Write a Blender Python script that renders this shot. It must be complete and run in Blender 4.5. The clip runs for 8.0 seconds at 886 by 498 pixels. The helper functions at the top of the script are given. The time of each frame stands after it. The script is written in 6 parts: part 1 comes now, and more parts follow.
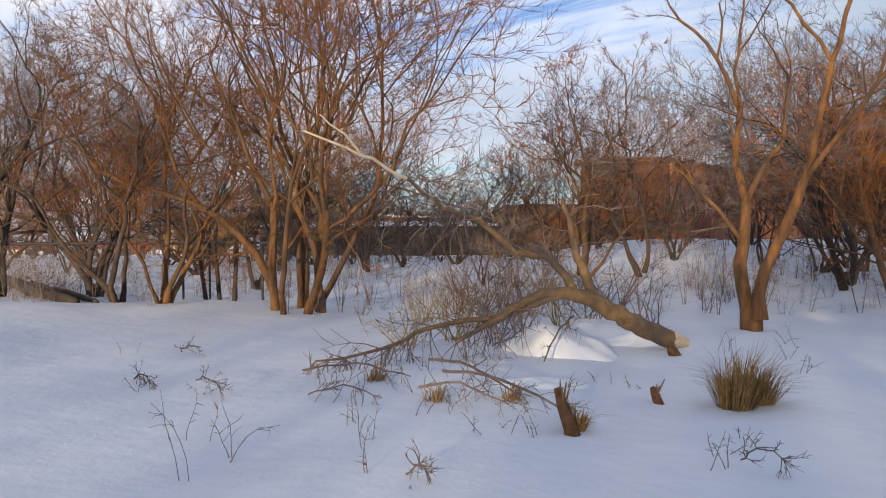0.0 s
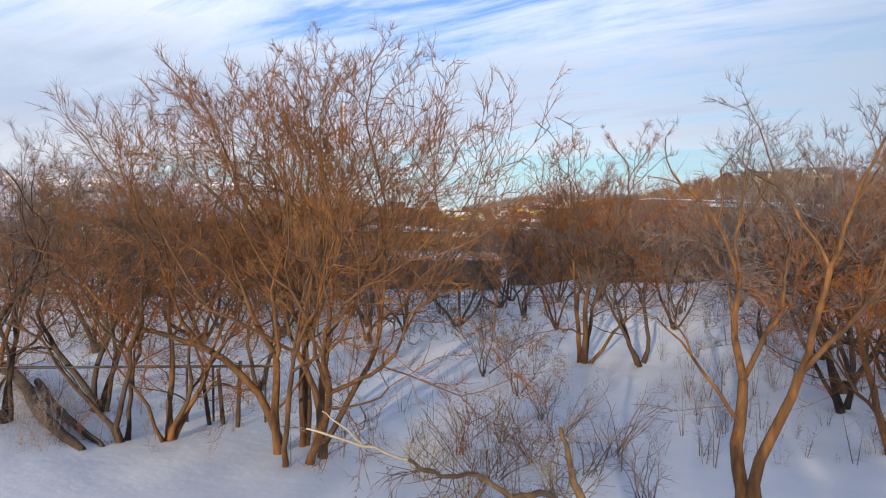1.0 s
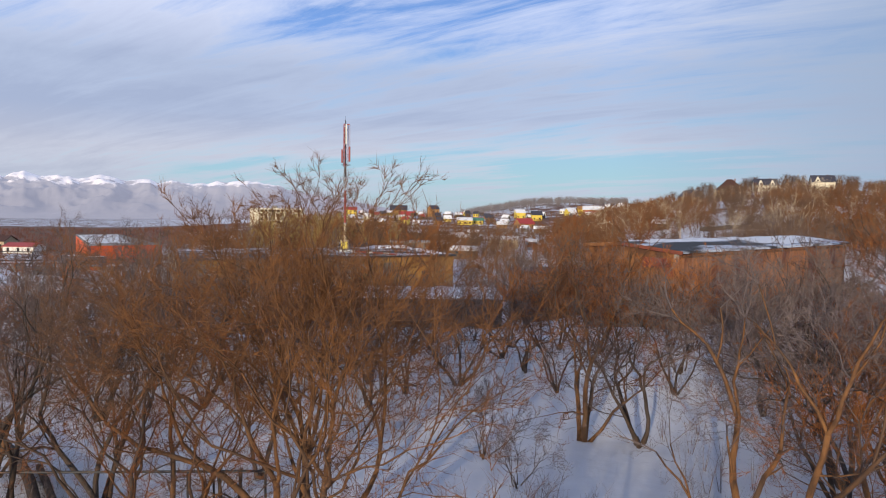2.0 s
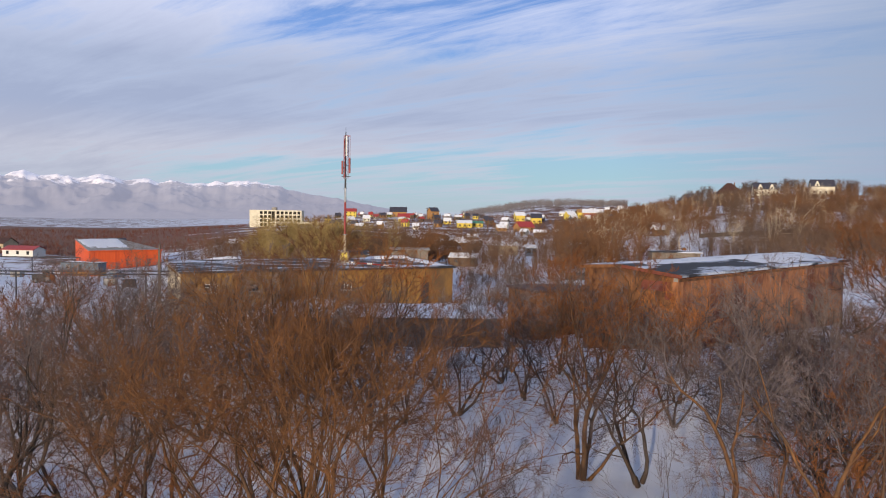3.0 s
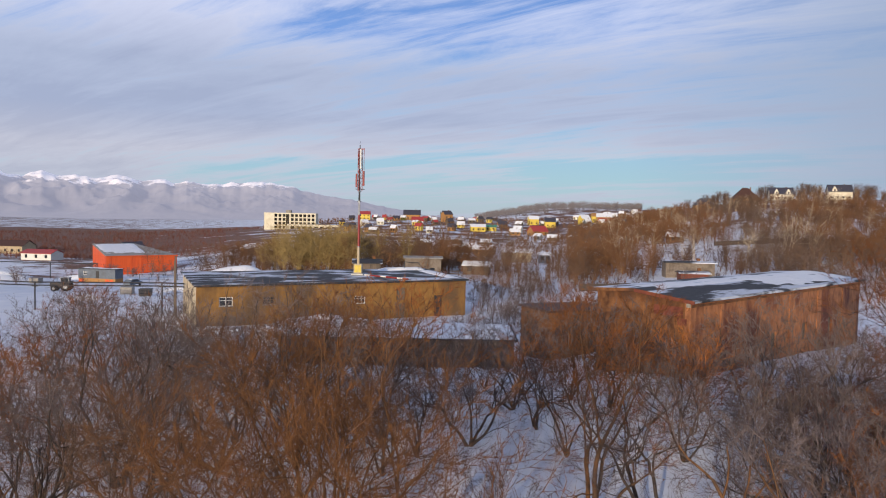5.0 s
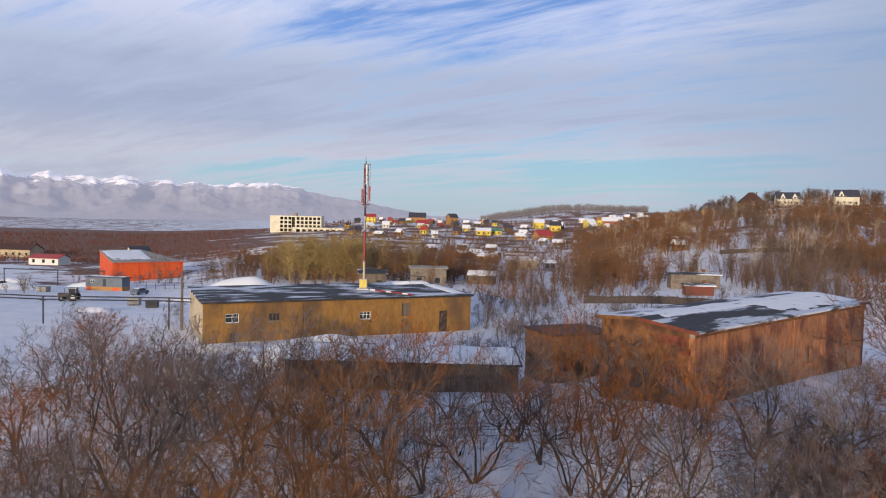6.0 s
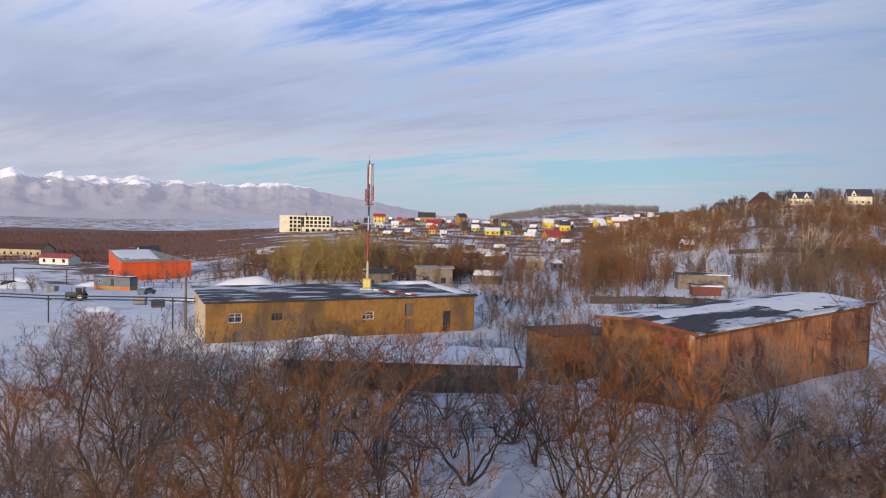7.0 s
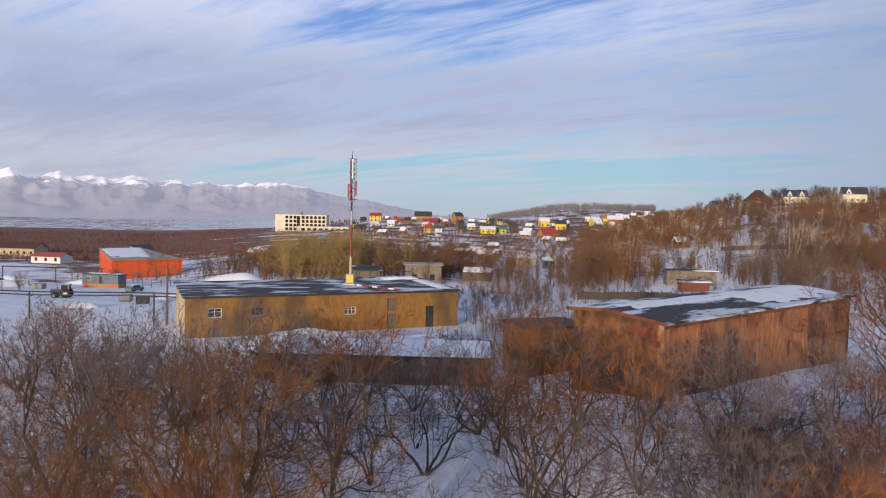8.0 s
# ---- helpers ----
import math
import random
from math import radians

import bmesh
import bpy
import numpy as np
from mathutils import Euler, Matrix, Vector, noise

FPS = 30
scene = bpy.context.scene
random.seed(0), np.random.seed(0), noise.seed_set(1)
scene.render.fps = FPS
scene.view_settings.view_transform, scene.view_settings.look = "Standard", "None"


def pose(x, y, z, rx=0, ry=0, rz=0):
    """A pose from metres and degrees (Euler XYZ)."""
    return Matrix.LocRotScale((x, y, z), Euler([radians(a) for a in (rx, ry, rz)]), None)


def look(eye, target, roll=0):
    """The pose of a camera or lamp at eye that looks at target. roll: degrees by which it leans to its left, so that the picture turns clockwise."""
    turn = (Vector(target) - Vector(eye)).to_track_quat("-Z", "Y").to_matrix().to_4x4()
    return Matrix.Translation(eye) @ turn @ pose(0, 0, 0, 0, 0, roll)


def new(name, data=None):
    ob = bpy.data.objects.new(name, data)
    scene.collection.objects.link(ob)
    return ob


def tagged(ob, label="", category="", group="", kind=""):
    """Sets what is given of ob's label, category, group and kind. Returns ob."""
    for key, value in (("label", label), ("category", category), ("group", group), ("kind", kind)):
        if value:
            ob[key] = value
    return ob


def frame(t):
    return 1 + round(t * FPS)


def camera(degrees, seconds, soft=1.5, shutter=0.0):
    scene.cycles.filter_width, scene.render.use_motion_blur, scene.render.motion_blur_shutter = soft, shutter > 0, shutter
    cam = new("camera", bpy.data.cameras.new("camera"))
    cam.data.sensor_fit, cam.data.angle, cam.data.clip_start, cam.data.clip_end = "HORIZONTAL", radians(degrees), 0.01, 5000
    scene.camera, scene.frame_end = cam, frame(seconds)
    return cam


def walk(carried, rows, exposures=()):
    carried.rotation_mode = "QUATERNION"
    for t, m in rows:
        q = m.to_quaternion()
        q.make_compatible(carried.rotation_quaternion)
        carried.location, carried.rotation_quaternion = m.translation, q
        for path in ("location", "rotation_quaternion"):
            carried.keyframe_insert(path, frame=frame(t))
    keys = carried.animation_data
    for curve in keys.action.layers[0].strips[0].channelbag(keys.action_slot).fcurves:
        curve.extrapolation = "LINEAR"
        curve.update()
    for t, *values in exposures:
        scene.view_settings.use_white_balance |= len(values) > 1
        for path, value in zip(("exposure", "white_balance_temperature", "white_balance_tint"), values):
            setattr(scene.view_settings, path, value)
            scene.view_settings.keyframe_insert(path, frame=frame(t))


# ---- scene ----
cam = camera(63.6, 8.0, soft=1.05)
METRES, EYE, TILT, LEAN, TURN = 16.0, 2.0, -1.6, 0.2, 0.0
ROWS = [
    (0.0, 0.0, 0.0, 0.0, 0.0, 0.0, -0.0),
    (0.5, 0.0012, -0.0045, 0.102, 0.06, -0.52, -0.23),
    (1.0, 0.001, -0.008, 0.2585, 0.22, -1.3, -0.51),
    (1.5, 0.0018, -0.0103, 0.359, 0.38, -1.29, -0.6),
    (2.0, 0.0006, -0.0087, 0.455, 0.4, -1.27, -0.95),
    (3.5, -0.0042, -0.0159, 0.5621, 0.46, -1.23, -1.28),
    (4.0, -0.0027, -0.0178, 0.5624, 1.25, -1.24, -1.3),
    (4.5, -0.0015, -0.021, 0.5899, 1.42, -1.2, -1.42),
    (6.0, -0.0051, -0.0491, 0.7826, 1.88, -1.1, -1.63),
    (6.5, 0.0178, -0.0402, 0.7985, 2.68, -1.12, -1.64),
    (7.0, 0.0517, -0.0265, 0.7849, 2.7, -1.14, -1.64),
    (7.5, 0.1278, -0.006, 0.7614, 2.65, -1.16, -1.57),
    (8.0, 0.1869, 0.0019, 0.7465, 2.59, -1.16, -1.53),
]
EXPOSURES = [(0.0, 0.52, 7050, 4), (1.0, 0.58, 6600, 3), (1.5, 0.58, 6600, 3), (2.0, 0.16, 6250, 7), (3.5, 0.08, 6350, 9), (8.0, 0.08, 6350, 9)]
walk(cam, [(t, pose(0, 0, EYE, TILT, LEAN, TURN) @ pose(METRES * x, METRES * y, METRES * z, 90 + pitch, roll, yaw)) for t, x, y, z, yaw, pitch, roll in ROWS], EXPOSURES)

# ---------------------------------------------------------------- sky and sun
SUN_FROM = Vector((-0.32, -0.95, 0.0)).normalized()
SUN_UP = 8.5


def socket(nodes, kind, **values):
    node = nodes.new(kind)
    for key, value in values.items():
        node.inputs[key].default_value = value
    return node


def ramp_node(nodes, stops):
    node = nodes.new("ShaderNodeValToRGB")
    while len(node.color_ramp.elements) < len(stops):
        node.color_ramp.elements.new(0.5)
    for element, (at, colour) in zip(node.color_ramp.elements, stops):
        element.position = at
        element.color = (*colour, 1) if len(colour) == 3 else colour
    return node


def mix_node(nodes, links, factor, a, b, blend="MIX"):
    node = nodes.new("ShaderNodeMix")
    node.data_type, node.blend_type = "RGBA", blend
    for index, value in ((0, factor), (6, a), (7, b)):
        if isinstance(value, (int, float)):
            node.inputs[index].default_value = value
        elif isinstance(value, tuple):
            node.inputs[index].default_value = (*value, 1)
        else:
            links.new(value, node.inputs[index])
    return node.outputs[2]


def math_node(nodes, links, operation, a, b=0.0):
    node = nodes.new("ShaderNodeMath")
    node.operation = operation
    for index, value in ((0, a), (1, b)):
        if isinstance(value, (int, float)):
            node.inputs[index].default_value = value
        else:
            links.new(value, node.inputs[index])
    return node.outputs[0]


def build_sky():
    world = bpy.data.worlds.new("winter_sky")
    scene.world = world
    world.use_nodes = True
    nodes, links = world.node_tree.nodes, world.node_tree.links
    nodes.clear()
    sky = nodes.new("ShaderNodeTexSky")
    sky.sky_type, sky.sun_disc = "NISHITA", False
    sky.sun_elevation = radians(SUN_UP)
    sky.sun_rotation = math.atan2(SUN_FROM.x, SUN_FROM.y)
    sky.air_density, sky.dust_density, sky.ozone_density = 1.0, 0.6, 1.5
    # cloud sheets: the direction laid out on a flat layer overhead
    coord = nodes.new("ShaderNodeTexCoord")
    parts = nodes.new("ShaderNodeSeparateXYZ")
    links.new(coord.outputs["Generated"], parts.inputs[0])
    lift = math_node(nodes, links, "ADD", math_node(nodes, links, "MAXIMUM", parts.outputs[2], 0.0), 0.10)
    flat = nodes.new("ShaderNodeCombineXYZ")
    links.new(math_node(nodes, links, "DIVIDE", parts.outputs[0], lift), flat.inputs[0])
    links.new(math_node(nodes, links, "DIVIDE", parts.outputs[1], lift), flat.inputs[1])
    def layer(angle, stretch, shift, scale, detail, rough, twist):
        """Cloud texture drawn out along one bearing of the layer."""
        turned = nodes.new("ShaderNodeMapping")
        turned.inputs["Rotation"].default_value = (0, 0, radians(angle))
        links.new(flat.outputs[0], turned.inputs["Vector"])
        drawn = nodes.new("ShaderNodeMapping")
        drawn.inputs["Scale"].default_value = (*stretch, 1.0)
        drawn.inputs["Location"].default_value = (*shift, 0.0)
        links.new(turned.outputs[0], drawn.inputs["Vector"])
        cloud = socket(nodes, "ShaderNodeTexNoise", Scale=scale, Detail=detail, Roughness=rough, Distortion=twist)
        links.new(drawn.outputs[0], cloud.inputs["Vector"])
        return cloud.outputs[0]

    sheets = layer(30, (0.45, 1.0), SHEET_SHIFT, 0.9, 8.0, 0.6, 0.3)
    streaks = layer(36, (0.35, 1.6), (0.4, 1.7), 1.9, 9.0, 0.66, 0.8)
    both = math_node(nodes, links, "ADD", math_node(nodes, links, "MULTIPLY", sheets, 0.6), math_node(nodes, links, "MULTIPLY", streaks, 0.4))
    # more cover in the middle heights, less towards the zenith and along the clear strip low down
    lean_to = ramp_node(nodes, [(0.045, (0.0, 0.0, 0.0)), (0.075, (0.03, 0.03, 0.03)), (0.12, (0.12, 0.12, 0.12)), (0.18, (0.09, 0.09, 0.09)), (0.25, (0.02, 0.02, 0.02)), (0.40, (0.06, 0.06, 0.06))])
    links.new(parts.outputs[2], lean_to.inputs[0])
    # haze gathers towards the mountains
    west = nodes.new("ShaderNodeMapRange")
    for key, value in (("From Min", -0.05), ("From Max", -0.5), ("To Min", 0.0), ("To Max", 0.10)):
        west.inputs[key].default_value = value
    links.new(parts.outputs[0], west.inputs[0])
    both = math_node(nodes, links, "ADD", math_node(nodes, links, "ADD", both, lean_to.outputs[0]), west.outputs[0])
    cover = ramp_node(nodes, [(0.48, (0.02, 0.02, 0.02)), (0.54, (0.5, 0.5, 0.5)), (0.62, (0.97, 0.97, 0.97))])
    links.new(both, cover.inputs[0])
    tint = ramp_node(nodes, [(0.0, CLOUD_LOW), (0.08, CLOUD_CREAM), (0.13, CLOUD_MID), (0.19, CLOUD_MID), (0.27, CLOUD_TOP), (0.36, CLOUD_TOP), (0.6, (2.6, 2.9, 4.0))])
    links.new(parts.outputs[2], tint.inputs[0])
    thick = ramp_node(nodes, [(0.56, (1.08, 1.08, 1.06)), (0.74, (0.86, 0.87, 0.90))])
    links.new(both, thick.inputs[0])
    clouds = mix_node(nodes, links, 1.0, tint.outputs[0], thick.outputs[0], "MULTIPLY")
    air = ramp_node(nodes, [(0.0, (3.6, 4.4, 5.2)), (0.05, (2.8, 4.5, 5.6)), (0.10, (2.5, 4.2, 6.0)), (0.24, (1.45, 2.75, 6.2)), (0.5, (0.5, 1.1, 3.2))])
    links.new(parts.outputs[2], air.inputs[0])
    clear = mix_node(nodes, links, 0.86, sky.outputs[0], air.outputs[0])
    colour = mix_node(nodes, links, cover.outputs[0], clear, clouds)
    # a duller grey veil to the east
    east = nodes.new("ShaderNodeMapRange")
    for key, value in (("From Min", 0.22), ("From Max", 0.52), ("To Min", 0.0), ("To Max", 0.8)):
        east.inputs[key].default_value = value
    links.new(parts.outputs[0], east.inputs[0])
    colour = mix_node(nodes, links, east.outputs[0], colour, (2.7, 3.25, 4.35))
    back = nodes.new("ShaderNodeBackground")
    back.inputs["Strength"].default_value = SKY_STRENGTH
    links.new(colour, back.inputs["Color"])
    out = nodes.new("ShaderNodeOutputWorld")
    links.new(back.outputs[0], out.inputs["Surface"])


SKY_STRENGTH = 0.12
CLOUD_LOW, CLOUD_CREAM, CLOUD_MID, CLOUD_TOP = (3.7, 3.95, 4.8), (4.5, 4.5, 5.3), (3.6, 4.0, 5.3), (5.4, 5.6, 7.0)
SHEET_SHIFT = (0.7, 0.35)
build_sky()

sun = new("sun", bpy.data.lights.new("sun", "SUN"))
sun.data.energy, sun.data.angle, sun.data.color = 3.5, radians(0.6), (1.0, 0.80, 0.56)
sun.matrix_world = look(tuple(SUN_FROM * 100 * math.cos(radians(SUN_UP)) + Vector((0, 0, 100 * math.sin(radians(SUN_UP))))), (0, 0, 0))


# ---------------------------------------------------------------- materials
def surface(name, dark, light, scale=4.0, stain=None, stain_scale=0.5, stain_at=(0.5, 0.7), rough=0.85, bump=0.3, metal=0.0,
            detail=8.0, vary=0.0, stretch=(1, 1, 1), bump_distance=0.02):
    """A two-scale surface: fine grain between two colours, large stains over it, relief, and a shift of value from object to object."""
    m = bpy.data.materials.new(name)
    m.use_nodes = True
    nodes, links = m.node_tree.nodes, m.node_tree.links
    shader = nodes["Principled BSDF"]
    coord = nodes.new("ShaderNodeTexCoord")
    place = nodes.new("ShaderNodeMapping")
    place.inputs["Scale"].default_value = stretch
    links.new(coord.outputs["Object"], place.inputs[0])
    grain = socket(nodes, "ShaderNodeTexNoise", Scale=scale, Detail=detail, Roughness=0.6)
    links.new(place.outputs[0], grain.inputs["Vector"])
    spread = ramp_node(nodes, [(0.3, dark), (0.7, light)])
    links.new(grain.outputs[0], spread.inputs[0])
    colour = spread.outputs[0]
    if stain:
        blot = socket(nodes, "ShaderNodeTexNoise", Scale=stain_scale, Detail=6.0, Roughness=0.6)
        links.new(place.outputs[0], blot.inputs["Vector"])
        mask = ramp_node(nodes, [(stain_at[0], (0, 0, 0)), (stain_at[1], (1, 1, 1))])
        links.new(blot.outputs[0], mask.inputs[0])
        colour = mix_node(nodes, links, mask.outputs[0], colour, stain)
    if vary:
        info = nodes.new("ShaderNodeObjectInfo")
        shift = nodes.new("ShaderNodeMapRange")
        shift.inputs["To Min"].default_value, shift.inputs["To Max"].default_value = 1 - vary, 1 + vary
        links.new(info.outputs["Random"], shift.inputs[0])
        tone = nodes.new("ShaderNodeHueSaturation")
        links.new(shift.outputs[0], tone.inputs["Value"])
        links.new(colour, tone.inputs["Color"])
        colour = tone.outputs[0]
    links.new(colour, shader.inputs["Base Color"])
    shader.inputs["Roughness"].default_value = rough
    shader.inputs["Metallic"].default_value = metal
    if bump:
        relief = nodes.new("ShaderNodeBump")
        relief.inputs["Strength"].default_value, relief.inputs["Distance"].default_value = bump, bump_distance
        links.new(grain.outputs[0], relief.inputs["Height"])
        links.new(relief.outputs[0], shader.inputs["Normal"])
    return m


def snow_ground():
    """Wind-packed snow; far off the slopes show brown grass and earth through it."""
    m = bpy.data.materials.new("snow_ground")
    m.use_nodes = True
    nodes, links = m.node_tree.nodes, m.node_tree.links
    shader = nodes["Principled BSDF"]
    coord = nodes.new("ShaderNodeTexCoord")
    fine = socket(nodes, "ShaderNodeTexNoise", Scale=6.0, Detail=8.0, Roughness=0.6)
    links.new(coord.outputs["Object"], fine.inputs["Vector"])
    broad = socket(nodes, "ShaderNodeTexNoise", Scale=0.35, Detail=5.0)
    links.new(coord.outputs["Object"], broad.inputs["Vector"])
    white = ramp_node(nodes, [(0.3, (0.70, 0.72, 0.78)), (0.7, (0.84, 0.84, 0.86))])
    links.new(broad.outputs[0], white.inputs[0])
    # bare patches
    patch = socket(nodes, "ShaderNodeTexNoise", Scale=0.035, Detail=10.0, Roughness=0.72)
    links.new(coord.outputs["Object"], patch.inputs["Vector"])
    place = nodes.new("ShaderNodeSeparateXYZ")
    links.new(coord.outputs["Object"], place.inputs[0])
    far = nodes.new("ShaderNodeMapRange")
    for key, value in (("From Min", 110.0), ("From Max", 420.0), ("To Min", -0.25), ("To Max", 0.045)):
        far.inputs[key].default_value = value
    links.new(place.outputs[1], far.inputs[0])
    plain = nodes.new("ShaderNodeMapRange")
    for key, value in (("From Min", 900.0), ("From Max", 1500.0), ("To Min", 0.0), ("To Max", -0.19)):
        plain.inputs[key].default_value = value
    links.new(place.outputs[1], plain.inputs[0])
    level = math_node(nodes, links, "ADD", math_node(nodes, links, "ADD", patch.outputs[0], far.outputs[0]), plain.outputs[0])
    slope = math_node(nodes, links, "DIVIDE", place.outputs[0], math_node(nodes, links, "MAXIMUM", place.outputs[1], 200.0))
    heath = ramp_node(nodes, [(0.0, (0.16, 0.16, 0.16)), (0.17, (0.12, 0.12, 0.12)), (0.25, (0, 0, 0)), (0.58, (0, 0, 0)), (0.72, (0.05, 0.05, 0.05))])
    links.new(math_node(nodes, links, "ADD", slope, 0.5), heath.inputs[0])
    level = math_node(nodes, links, "ADD", level, heath.outputs[0])
    mask = ramp_node(nodes, [(0.50, (0, 0, 0)), (0.56, (1, 1, 1))])
    links.new(level, mask.inputs[0])
    earth = ramp_node(nodes, [(0.35, (0.10, 0.048, 0.031)), (0.65, (0.26, 0.122, 0.070))])
    links.new(fine.outputs[0], earth.inputs[0])
    links.new(mix_node(nodes, links, mask.outputs[0], white.outputs[0], earth.outputs[0]), shader.inputs["Base Color"])
    shader.inputs["Roughness"].default_value = 0.75
    shader.inputs["Specular IOR Level"].default_value = 0.25
    relief = nodes.new("ShaderNodeBump")
    relief.inputs["Strength"].default_value, relief.inputs["Distance"].default_value = 0.45, 0.06
    lumps = socket(nodes, "ShaderNodeTexNoise", Scale=1.6, Detail=7.0, Roughness=0.55)
    links.new(coord.outputs["Object"], lumps.inputs["Vector"])
    links.new(math_node(nodes, links, "ADD", broad.outputs[0], lumps.outputs[0]), relief.inputs["Height"])
    links.new(relief.outputs[0], shader.inputs["Normal"])
    return m


SNOW_GROUND = snow_ground()
SNOW = surface("snow", (0.74, 0.76, 0.80), (0.85, 0.85, 0.87), 3.0, rough=0.75, bump=0.4, bump_distance=0.05)
# bark with the orange of the low sun mixed into its colour
BARK_SUNLIT = surface("sunlit_bark", (0.04, 0.019, 0.009), (0.25, 0.112, 0.036), 6.0, (0.10, 0.055, 0.03), 1.1, (0.46, 0.6), 0.9, 0.6, vary=0.2, stretch=(1, 1, 0.25))
BARK = surface("bark", (0.016, 0.011, 0.009), (0.085, 0.05, 0.03), 7.0, (0.06, 0.045, 0.038), 1.1, (0.44, 0.58), 0.9, 0.6, vary=0.35, stretch=(1, 1, 0.25))
TWIG = surface("twig_bark", (0.12, 0.040, 0.009), (0.40, 0.135, 0.024), 2.0, (0.085, 0.052, 0.034), 0.35, (0.48, 0.62), 0.85, 0.0, vary=0.35)
TWIG_RED = surface("red_twig_bark", (0.11, 0.045, 0.030), (0.27, 0.105, 0.055), 2.0, (0.10, 0.05, 0.032), 0.35, (0.5, 0.65), 0.85, 0.0, vary=0.3)
TWIG_HERO = surface("golden_brown_twig_bark", (0.075, 0.035, 0.015), (0.25, 0.108, 0.033), 2.0, (0.12, 0.06, 0.03), 0.35, (0.5, 0.65), 0.85, 0.0, vary=0.2)
TWIG_GREY = surface("grey_twig_bark", (0.09, 0.070, 0.068), (0.23, 0.175, 0.158), 2.0, (0.06, 0.036, 0.028), 0.35, (0.5, 0.65), 0.9, 0.0, vary=0.3)
TWIG_UMBER = surface("umber_twig_bark", (0.07, 0.038, 0.022), (0.20, 0.105, 0.055), 2.0, (0.09, 0.055, 0.04), 0.35, (0.5, 0.65), 0.88, 0.0, vary=0.25)
TWIG_GOLD = surface("golden_twig_bark", (0.22, 0.15, 0.05), (0.34, 0.24, 0.09), 2.0, rough=0.85, bump=0.0, vary=0.2)
DEADWOOD = surface("dead_wood", (0.09, 0.055, 0.03), (0.26, 0.155, 0.07), 7.0, (0.10, 0.07, 0.05), 1.5, (0.52, 0.66), 0.9, 0.6, stretch=(1, 1, 1))
ROTTEN = surface("rotten_wood", (0.04, 0.02, 0.01), (0.19, 0.085, 0.03), 12.0, (0.09, 0.05, 0.03), 3.0, (0.5, 0.65), 0.95, 0.8)
PALEWOOD = surface("pale_barkless_wood", (0.42, 0.33, 0.22), (0.62, 0.52, 0.38), 6.0, rough=0.85, bump=0.3)
STRAW = surface("dry_grass", (0.17, 0.085, 0.025), (0.42, 0.27, 0.10), 14.0, rough=0.9, bump=0.0)
WOODS = surface("far_woods", (0.10, 0.048, 0.020), (0.25, 0.112, 0.040), 0.35, (0.13, 0.085, 0.06), 0.02, (0.46, 0.58), 0.9, 0.0)
WOODS_RED = surface("far_red_woods", (0.14, 0.050, 0.032), (0.25, 0.088, 0.050), 0.35, (0.16, 0.080, 0.057), 0.02, (0.5, 0.62), 0.9, 0.0)
WOODS_CREST = surface("crest_woods", (0.09, 0.062, 0.05), (0.17, 0.115, 0.09), 0.35, rough=0.9, bump=0.0)
# distance haze is mixed into this wood's base colour
WOODS_HAZED = surface("haze_greyed_far_woods", (0.16, 0.14, 0.14), (0.26, 0.23, 0.23), 0.35, rough=0.9, bump=0.0)
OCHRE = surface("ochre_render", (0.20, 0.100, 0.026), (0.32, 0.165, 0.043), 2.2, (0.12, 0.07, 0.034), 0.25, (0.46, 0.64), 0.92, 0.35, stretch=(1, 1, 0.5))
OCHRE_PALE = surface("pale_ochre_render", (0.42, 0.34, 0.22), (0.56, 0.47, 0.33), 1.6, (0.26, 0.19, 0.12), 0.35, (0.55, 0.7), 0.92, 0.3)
FELT = surface("roof_felt", (0.018, 0.019, 0.024), (0.045, 0.046, 0.052), 3.0, (0.60, 0.64, 0.72), 0.36, (0.49, 0.58), 0.8, 0.3, stretch=(0.42, 1.0, 1))
FELT_DARK = surface("bare_roof_felt", (0.018, 0.019, 0.024), (0.05, 0.05, 0.056), 3.0, (0.56, 0.60, 0.68), 0.42, (0.51, 0.57), 0.8, 0.3, stretch=(0.3, 1.5, 1))
FELT_SNOWY = surface("snowy_roof_felt", (0.02, 0.021, 0.026), (0.05, 0.051, 0.057), 3.0, (0.72, 0.74, 0.80), 0.17, (0.47, 0.53), 0.8, 0.3, stretch=(0.6, 1.6, 1))
# brick in two values: lighter on the hall's sunlit face, darker elsewhere
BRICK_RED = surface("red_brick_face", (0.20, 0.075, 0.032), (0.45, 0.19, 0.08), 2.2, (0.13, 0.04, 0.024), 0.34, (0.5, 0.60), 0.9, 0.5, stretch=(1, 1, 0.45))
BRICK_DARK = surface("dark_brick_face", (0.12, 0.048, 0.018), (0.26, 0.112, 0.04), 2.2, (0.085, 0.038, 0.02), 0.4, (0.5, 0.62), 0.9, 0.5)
BRICK_FRESH = surface("fresh_red_brick", (0.13, 0.034, 0.02), (0.22, 0.06, 0.034), 3.0, rough=0.85, bump=0.3)
CONCRETE = surface("grey_concrete", (0.24, 0.22, 0.20), (0.38, 0.36, 0.33), 2.5, (0.17, 0.15, 0.13), 0.3, (0.5, 0.68), 0.9, 0.4)
SHED_GREY = surface("weathered_grey_boards", (0.10, 0.078, 0.058), (0.20, 0.15, 0.11), 4.0, (0.08, 0.065, 0.05), 0.4, (0.48, 0.65), 0.9, 0.5, stretch=(6, 1, 0.4))
GLASS_DARK = surface("dark_window_glass", (0.02, 0.022, 0.026), (0.04, 0.045, 0.05), 1.0, rough=0.08, bump=0.0)
